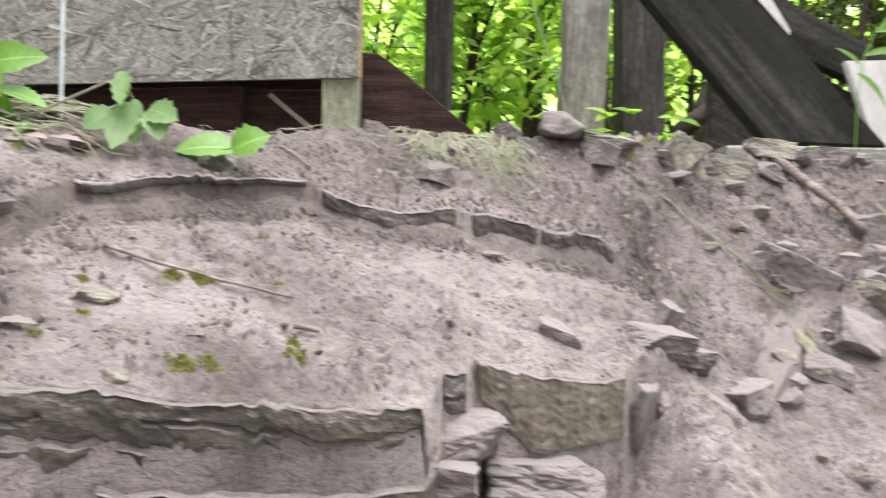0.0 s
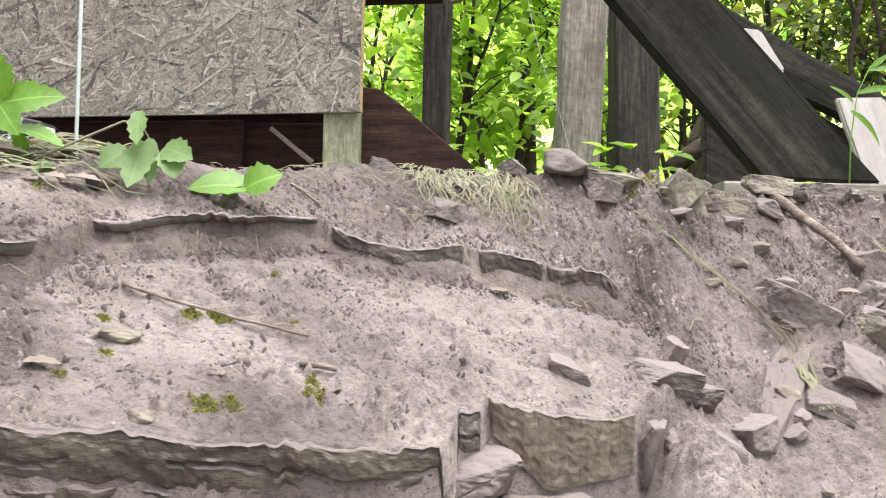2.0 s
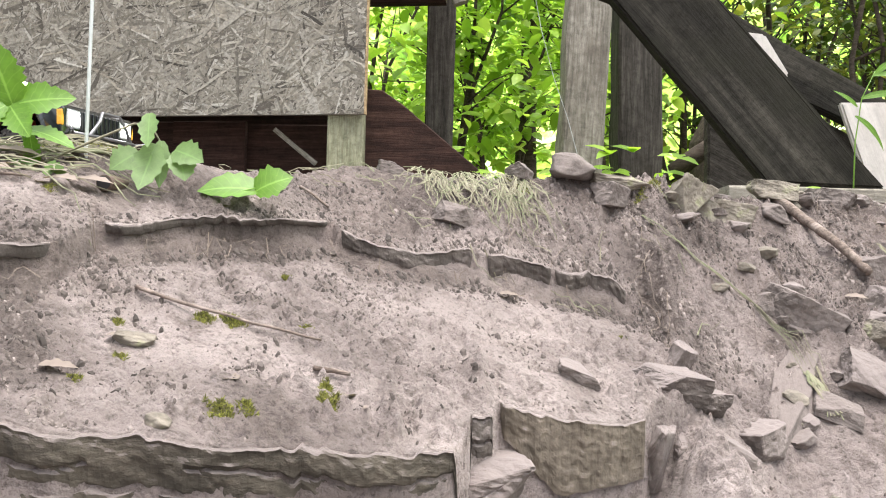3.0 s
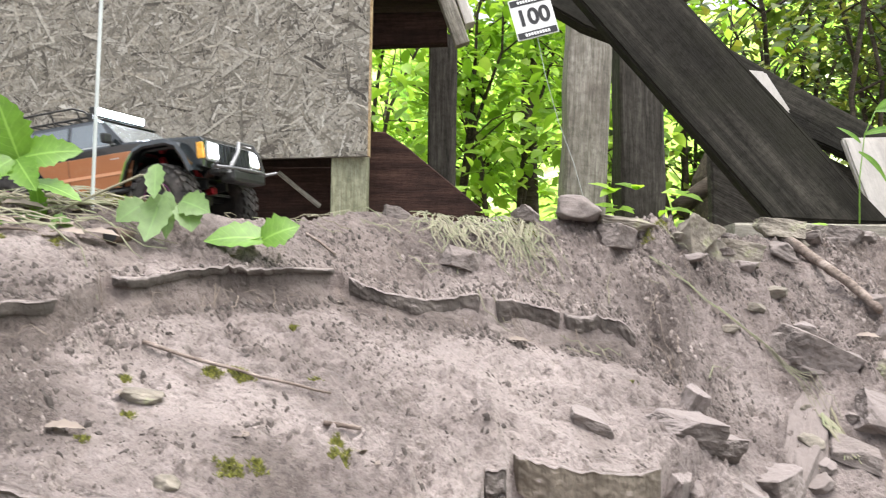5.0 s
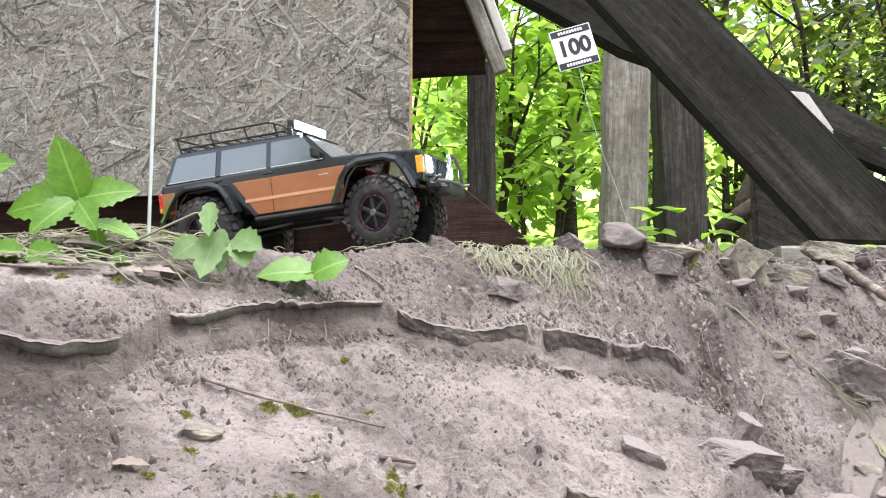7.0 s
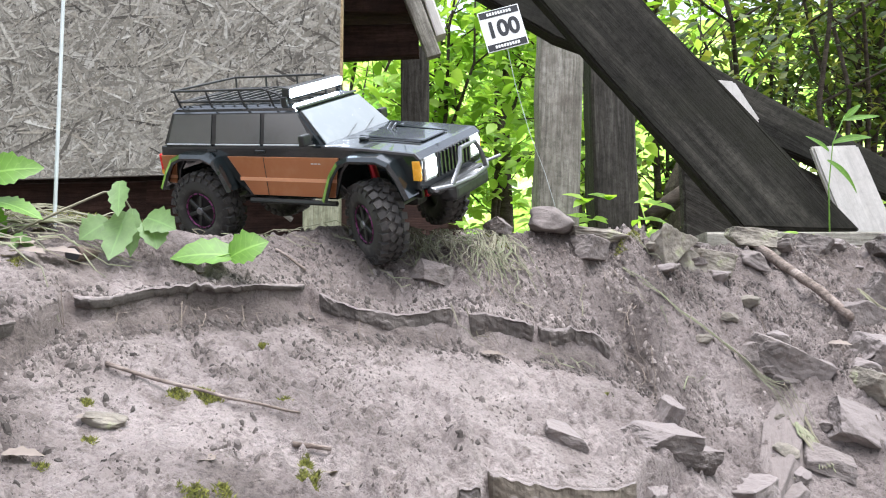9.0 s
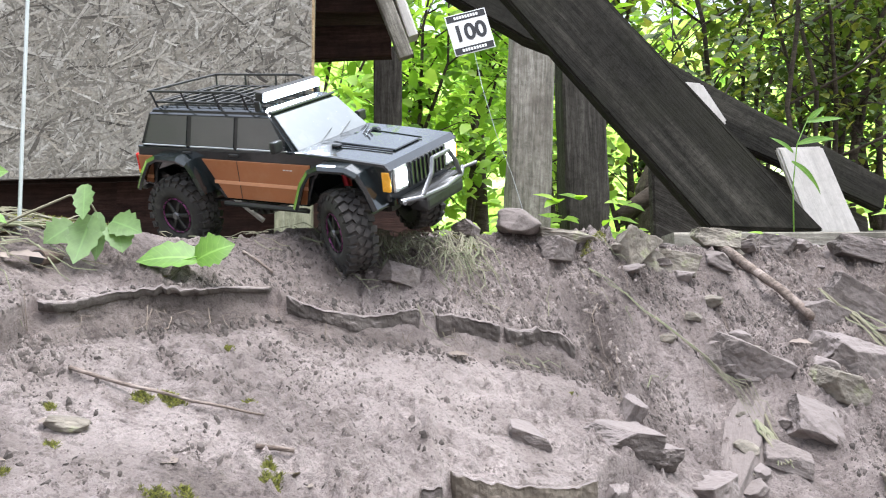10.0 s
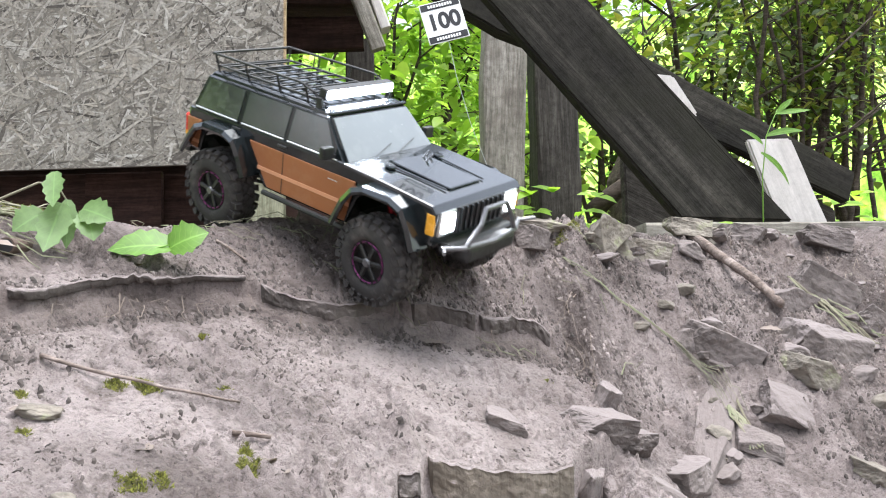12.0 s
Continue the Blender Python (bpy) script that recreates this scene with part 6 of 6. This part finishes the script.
def front_end():
    bm = bmesh.new()
    for s in (-1, 1):
        box(bm, (0.030, 0.006, 0.002), pose(0.115, s * 0.028, 0.0985, 0, 2, s * 6), 0.0008)
        box(bm, (0.090, 0.003, 0.0025), pose(0.165, s * 0.045, 0.0955, 0, 4, s * -4), 0.001)
        box(bm, (0.014, 0.012, 0.006), pose(0.122, s * 0.052, 0.099), 0.002)
    box(bm, (0.10, 0.07, 0.003), pose(0.160, 0, 0.0955, 0, 4, 0), 0.0012)
    part("bonnet_trim", bm, M_PAINT, car, "bonnet bulge and vents")
    bm = bmesh.new()
    for k, (x, y) in enumerate(((0.118, 0.02), (0.124, 0.028), (0.13, 0.012), (0.112, 0.034))):
        rod(bm, (x, y, 0.097), (x + 0.004, y + 0.006, 0.106), 0.0016, seg=6)
    part("bonnet_latch", bm, M_STEEL, car, "small steel bonnet pins")
    bm = bmesh.new()
    box(bm, (0.004, 0.104, 0.036), pose(0.2375, 0, 0.0625), 0.001)
    g = part("grille", bm, M_PLASTIC, car, "black slotted grille")
    for k in range(9):
        bm = bmesh.new()
        box(bm, (0.004, 0.0035, 0.034), pose(0.2405, -0.046 + k * 0.0115, 0.0625), 0.001)
        part("grille_bar", bm, M_PAINT, g)
    for s in (-1, 1):
        bm = bmesh.new()
        box(bm, (0.006, 0.034, 0.034), pose(0.2365, s * 0.072, 0.0635), 0.003, 2)
        h = part("headlight", bm, M_TRIM, car, "square chrome headlight")
        bm = bmesh.new()
        box(bm, (0.004, 0.024, 0.024), pose(0.2398, s * 0.072, 0.0640), 0.0018, 2)
        part("lens", bm, M_HEAD, h, "glowing white lens")
        bm = bmesh.new()
        box(bm, (0.013, 0.0055, 0.029), pose(0.2300, s * 0.0965, 0.0640), 0.0015)
        part("marker_lamp", bm, M_AMBER, car, "amber corner marker")
    # bumper and stinger bars
    bm = bmesh.new()
    box(bm, (0.030, 0.110, 0.022), pose(0.252, 0, 0.022), 0.006, 2)
    box(bm, (0.022, 0.150, 0.012), pose(0.240, 0, 0.030), 0.003)
    b = part("front_bumper", bm, M_PLASTIC, car, "black plated front bumper")
    bm = bmesh.new()
    tube(bm, [(0.247, -0.092, 0.036), (0.262, -0.06, 0.034), (0.268, 0, 0.033), (0.262, 0.06, 0.034), (0.247, 0.092, 0.036)], 0.0034, seg=8)
    part("bumper_bar", bm, M_STEEL, b, "worn steel tube")
    bm = bmesh.new()
    tube(bm, [(0.262, -0.056, 0.036), (0.266, -0.036, 0.062), (0.262, -0.024, 0.080), (0.262, 0.024, 0.080), (0.266, 0.036, 0.062), (0.262, 0.056, 0.036)], 0.0034, seg=8)
    part("bull_bar", bm, M_STEEL, b, "worn steel hoop")
    for s in (1, -1):
        bm = bmesh.new()
        rod(bm, (0.250, s * 0.088, 0.036), (0.264, s * 0.108, 0.040), 0.0026)
        part("bar_end", bm, M_STEEL, b)
    bm = bmesh.new()
    box(bm, (0.012, 0.19, 0.018), pose(-0.243, 0, 0.030), 0.004, 2)
    part("rear_bumper", bm, M_PLASTIC, car, "black rear bumper")


def roof_gear():
    rack = empty("roof_rack")
    rack.parent = car
    rack["label"] = "black tube roof rack"
    for z, gx0, gx1, hw in ((0.160, -0.205, -0.005, 0.068), (0.178, -0.212, -0.030, 0.076)):
        for s in (-1, 1):
            bm = bmesh.new()
            rod(bm, (gx0, s * hw, z), (gx1, s * hw, z), 0.0019, seg=7)
            part("rail", bm, M_PLASTIC, rack)
        bm = bmesh.new()
        rod(bm, (gx0, -hw, z), (gx0, hw, z), 0.0019, seg=7)
        part("rail", bm, M_PLASTIC, rack)
    for s in (-1, 1):
        for x in (-0.205, -0.14, -0.075, -0.02):
            bm = bmesh.new()
            rod(bm, (x, s * 0.068, 0.150), (x - 0.003, s * 0.075, 0.178), 0.0017, seg=6)
            part("upright", bm, M_PLASTIC, rack)
        bm = bmesh.new()
        tube(bm, [(-0.030, s * 0.076, 0.178), (-0.008, s * 0.072, 0.170), (0.0, s * 0.068, 0.160)], 0.0019, seg=6)
        part("rail", bm, M_PLASTIC, rack)
    for k in range(9):
        x = -0.195 + k * 0.023
        bm = bmesh.new()
        rod(bm, (x, -0.068, 0.160), (x, 0.068, 0.160), 0.0015, seg=6)
        part("slat", bm, M_PLASTIC, rack)
    for k in range(4):
        bm = bmesh.new()
        rod(bm, (-0.205, -0.042 + k * 0.028, 0.1575), (-0.005, -0.042 + k * 0.028, 0.1575), 0.0013, seg=6)
        part("slat", bm, M_PLASTIC, rack)
    bm = bmesh.new()
    box(bm, (0.014, 0.140, 0.016), pose(0.006, 0, 0.170, 0, 8, 0), 0.003, 2)
    for s in (-1, 1):
        box(bm, (0.010, 0.006, 0.016), pose(0.004, s * 0.072, 0.157), 0.001)
    lb = part("light_bar", bm, M_PLASTIC, car, "black light bar")
    bm = bmesh.new()
    box(bm, (0.003, 0.134, 0.0125), pose(0.0138, 0, 0.1690, 0, 8, 0), 0.001)
    part("led_strip", bm, M_LED, lb, "blue-white glowing LED strip")


def running_gear():
    bm = bmesh.new()
    for s in (-1, 1):
        box(bm, (0.40, 0.008, 0.016), pose(0.0, s * 0.032, 0.016), 0.001)
    box(bm, (0.09, 0.05, 0.03), pose(0.0, 0, 0.012), 0.006)
    box(bm, (0.36, 0.15, 0.004), pose(0, 0, 0.03))
    part("chassis", bm, M_PLASTIC, car, "black ladder chassis")
    for x in (-HALF_BASE, HALF_BASE):
        bm = bmesh.new()
        rod(bm, (x, -0.085, 0), (x, 0.085, 0), 0.0075, seg=10)
        box(bm, (0.034, 0.034, 0.034), pose(x, 0.015, 0), 0.010, 2)
        a = part("axle", bm, M_PLASTIC, car, "black beam axle")
        for s in (-1, 1):
            bm = bmesh.new()
            k = 1 if x > 0 else -1
            rod(bm, (x - 0.012 * k, s * 0.055, 0.004), (x - 0.03 * k, s * 0.05, 0.07), 0.0065, 0.0065, 10)
            part("damper", bm, M_RED if x > 0 else M_STEEL, car, "red-bodied damper" if x > 0 else "")
            bm = bmesh.new()
            rod(bm, (x - 0.004 * k, s * 0.045, -0.006), (0.03 * k, s * 0.028, 0.006), 0.003, seg=6)
            part("link", bm, M_STEEL, car)
    bm = bmesh.new()
    rod(bm, (HALF_BASE + 0.022, -0.078, 0.004), (HALF_BASE + 0.022, 0.078, 0.004), 0.0028, seg=8)
    rod(bm, (HALF_BASE + 0.028, -0.07, 0.012), (HALF_BASE + 0.02, 0.04, 0.022), 0.0024, seg=8)
    part("steering_rod", bm, M_STEEL, car, "bright steering rod")
    bm = bmesh.new()
    box(bm, (0.018, 0.016, 0.014), pose(HALF_BASE + 0.03, 0.0, 0.008), 0.003)
    part("servo_mount", bm, M_RED, car, "red servo mount")
    for cx in (-HALF_BASE, HALF_BASE):
        bm = bmesh.new()
        box(bm, (0.13, 0.15, 0.003), pose(cx, 0, 0.076), 0.0)
        part("inner_arch", bm, M_PLASTIC, car)


def wheel_parts(parent, side):
    """Tyre with chunky lugs, beadlock rim with a purple ring; the axle is y."""
    bm = bmesh.new()
    prof = [(0.030, -0.020), (0.036, -0.0225), (0.046, -0.0215), (0.053, -0.0185), (0.0565, -0.014), (0.0575, 0.0), (0.0565, 0.014), (0.053, 0.0185), (0.046, 0.0215), (0.036, 0.0225), (0.030, 0.020)]
    seg = 44
    rings = [[bm.verts.new((r * math.cos(2 * math.pi * k / seg), y, r * math.sin(2 * math.pi * k / seg))) for r, y in prof] for k in range(seg)]
    for k in range(seg):
        a, b = rings[k], rings[(k + 1) % seg]
        for j in range(len(prof) - 1):
            bm.faces.new((a[j], a[j + 1], b[j + 1], b[j]))
        bm.faces.new((a[-1], a[0], b[0], b[-1]))
    bmesh.ops.recalc_face_normals(bm, faces=bm.faces[:])
    tyre = part("tyre", bm, M_RUBBER, parent, "dusty black knobbly tyre", smooth=True)
    bm = bmesh.new()
    for k in range(24):
        a = 360 / 24 * k
        for y, off, tw in ((-0.0155, 0, 10), (0.0155, 7.5, -10), (-0.0052, 4, 28), (0.0052, 11, -28)):
            outer = abs(y) > 0.01
            m = pose(0, 0, 0, 0, a + off, 0) @ pose(0, y, 0.0570, 16 * (-1 if y > 0 else 1) if outer else 0, 0, tw)
            box(bm, (0.0098, 0.0105 if outer else 0.0085, 0.0068), m)
        for s in (-1, 1):
            m = pose(0, 0, 0, 0, a + (0 if s < 0 else 7.5), 0) @ pose(0, s * 0.0200, 0.0515, s * -62, 0, 0)
            box(bm, (0.006, 0.008, 0.003), m)
    part("tread", bm, M_RUBBER, tyre)
    bm = bmesh.new()
    y = side * 0.0195
    rod(bm, (0, -0.009, 0), (0, 0.009, 0), 0.0305, seg=32)
    rim = part("rim", bm, M_PLASTIC, parent, "black beadlock rim")
    bm = bmesh.new()
    tube(bm, [(0.0275 * math.cos(q), y, 0.0275 * math.sin(q)) for q in [2 * math.pi * k / 32 for k in range(33)]], 0.0013, seg=6)
    part("rim_ring", bm, M_PURPLE, rim, "purple anodised ring")
    bm = bmesh.new()
    for k in range(16):
        q = 2 * math.pi * k / 16
        rod(bm, (0.0275 * math.cos(q), y, 0.0275 * math.sin(q)), (0.0275 * math.cos(q), y + side * 0.003, 0.0275 * math.sin(q)), 0.0013, seg=6)
    part("rim_bolt", bm, M_PLASTIC, rim)
    for k in range(6):
        bm = bmesh.new()
        box(bm, (0.006, 0.004, 0.022), pose(0, y * 0.98, 0, 0, 60 * k, 0) @ pose(0, 0, 0.014), 0.001)
        part("spoke", bm, M_PLASTIC, rim)
    bm = bmesh.new()
    rod(bm, (0, y, 0), (0, y + side * 0.004, 0), 0.007, 0.005, 10)
    part("hub", bm, M_STEEL, rim)


shell = body_shell()
greenhouse(shell)
panels()
front_end()
roof_gear()
running_gear()
wheels = []
for fx in (1, -1):
    for s in (-1, 1):
        w = empty("wheel")
        w.parent = car
        wheel_parts(w, s)
        wheels.append((w, fx, s))

# ---- what moves ----
# seconds, place, yaw, pitch (nose down), roll (right side down), steering to the right
DRIVE = [
    (0.0, -1.33, 1.760, 0.668, -18, -1, 2, 0), (0.5, -1.25, 1.747, 0.668, -18, -1, 2, 0), (2.0, -1.04, 1.706, 0.668, -18, -1, 2, 0), (2.5, -0.935, 1.685, 0.669, -18, -2, 2, 0),
    (2.7, -0.915, 1.680, 0.671, -18, -2, 2, 0), (4.3, -0.725, 1.645, 0.675, -16.4, -3.0, 2.3, 5), (4.5, -0.695, 1.622, 0.677, -16, -4.0, 3.5, 5), (5.0, -0.619, 1.574, 0.674, -17.5, -5.5, 4.8, 5),
    (5.5, -0.541, 1.522, 0.671, -18.3, -4.2, 6.5, 5), (6.0, -0.467, 1.516, 0.673, -16.5, -5.0, 5, 5), (6.5, -0.398, 1.514, 0.685, -11.5, -4.8, 5.8, 12), (7.0, -0.334, 1.481, 0.693, -13.4, -5.8, 6.5, 18),
    (8.0, -0.245, 1.425, 0.705, -21, 0.5, 14, 32), (9.0, -0.176, 1.369, 0.700, -29.7, 6.6, 23.8, 32), (9.5, -0.170, 1.362, 0.700, -30.8, 7.2, 24.8, 32), (10.0, -0.163, 1.356, 0.697, -32, 9.0, 25.1, 32),
    (10.5, -0.148, 1.333, 0.690, -33.3, 10.7, 24, 32), (11.0, -0.118, 1.316, 0.678, -34.4, 15, 19, 32), (11.5, -0.109, 1.306, 0.675, -36, 15.4, 18.9, 28), (12.0, -0.054, 1.266, 0.657, -37.5, 23.6, 19, 4),
]


def car_pose(row):
    t, x, y, z, yaw, pitch, roll, steer = row
    return pose(x, y, z, 0, 0, yaw) @ pose(0, 0, 0, 0, pitch, 0) @ pose(0, 0, 0, roll, 0, 0)


def motions():
    rows = []
    for a, b in zip(DRIVE, DRIVE[1:]):
        n = max(1, round((b[0] - a[0]) / 0.5))
        for k in range(n):
            rows.append(tuple(u + (v - u) * k / n for u, v in zip(a, b)))
    rows.append(DRIVE[-1])
    walk(car, [(r[0], car_pose(r)) for r in DRIVE])
    for w, fx, s in wheels:
        spin, keyed, last = 0.0, [], None
        for r in rows:
            m = car_pose(r)
            hub = m @ Vector((fx * HALF_BASE, s * TRACK, 0))
            if last is not None:
                spin += math.degrees((hub - last).length / WHEEL_R)
            last = hub
            # the axles hang and lift so that the tyres meet the ground
            gap = max(surface_z(hub.x + dx, hub.y) + math.sqrt(WHEEL_R ** 2 - dx ** 2) for dx in (-0.03, 0, 0.03)) - hub.z
            lift = max(-0.011, min(0.016, gap))
            keyed.append((r[0], pose(fx * HALF_BASE, s * TRACK, lift, 0, 0, -r[7] if fx > 0 else 0) @ pose(0, 0, 0, 0, spin, 0)))
        walk(w, keyed)


motions()
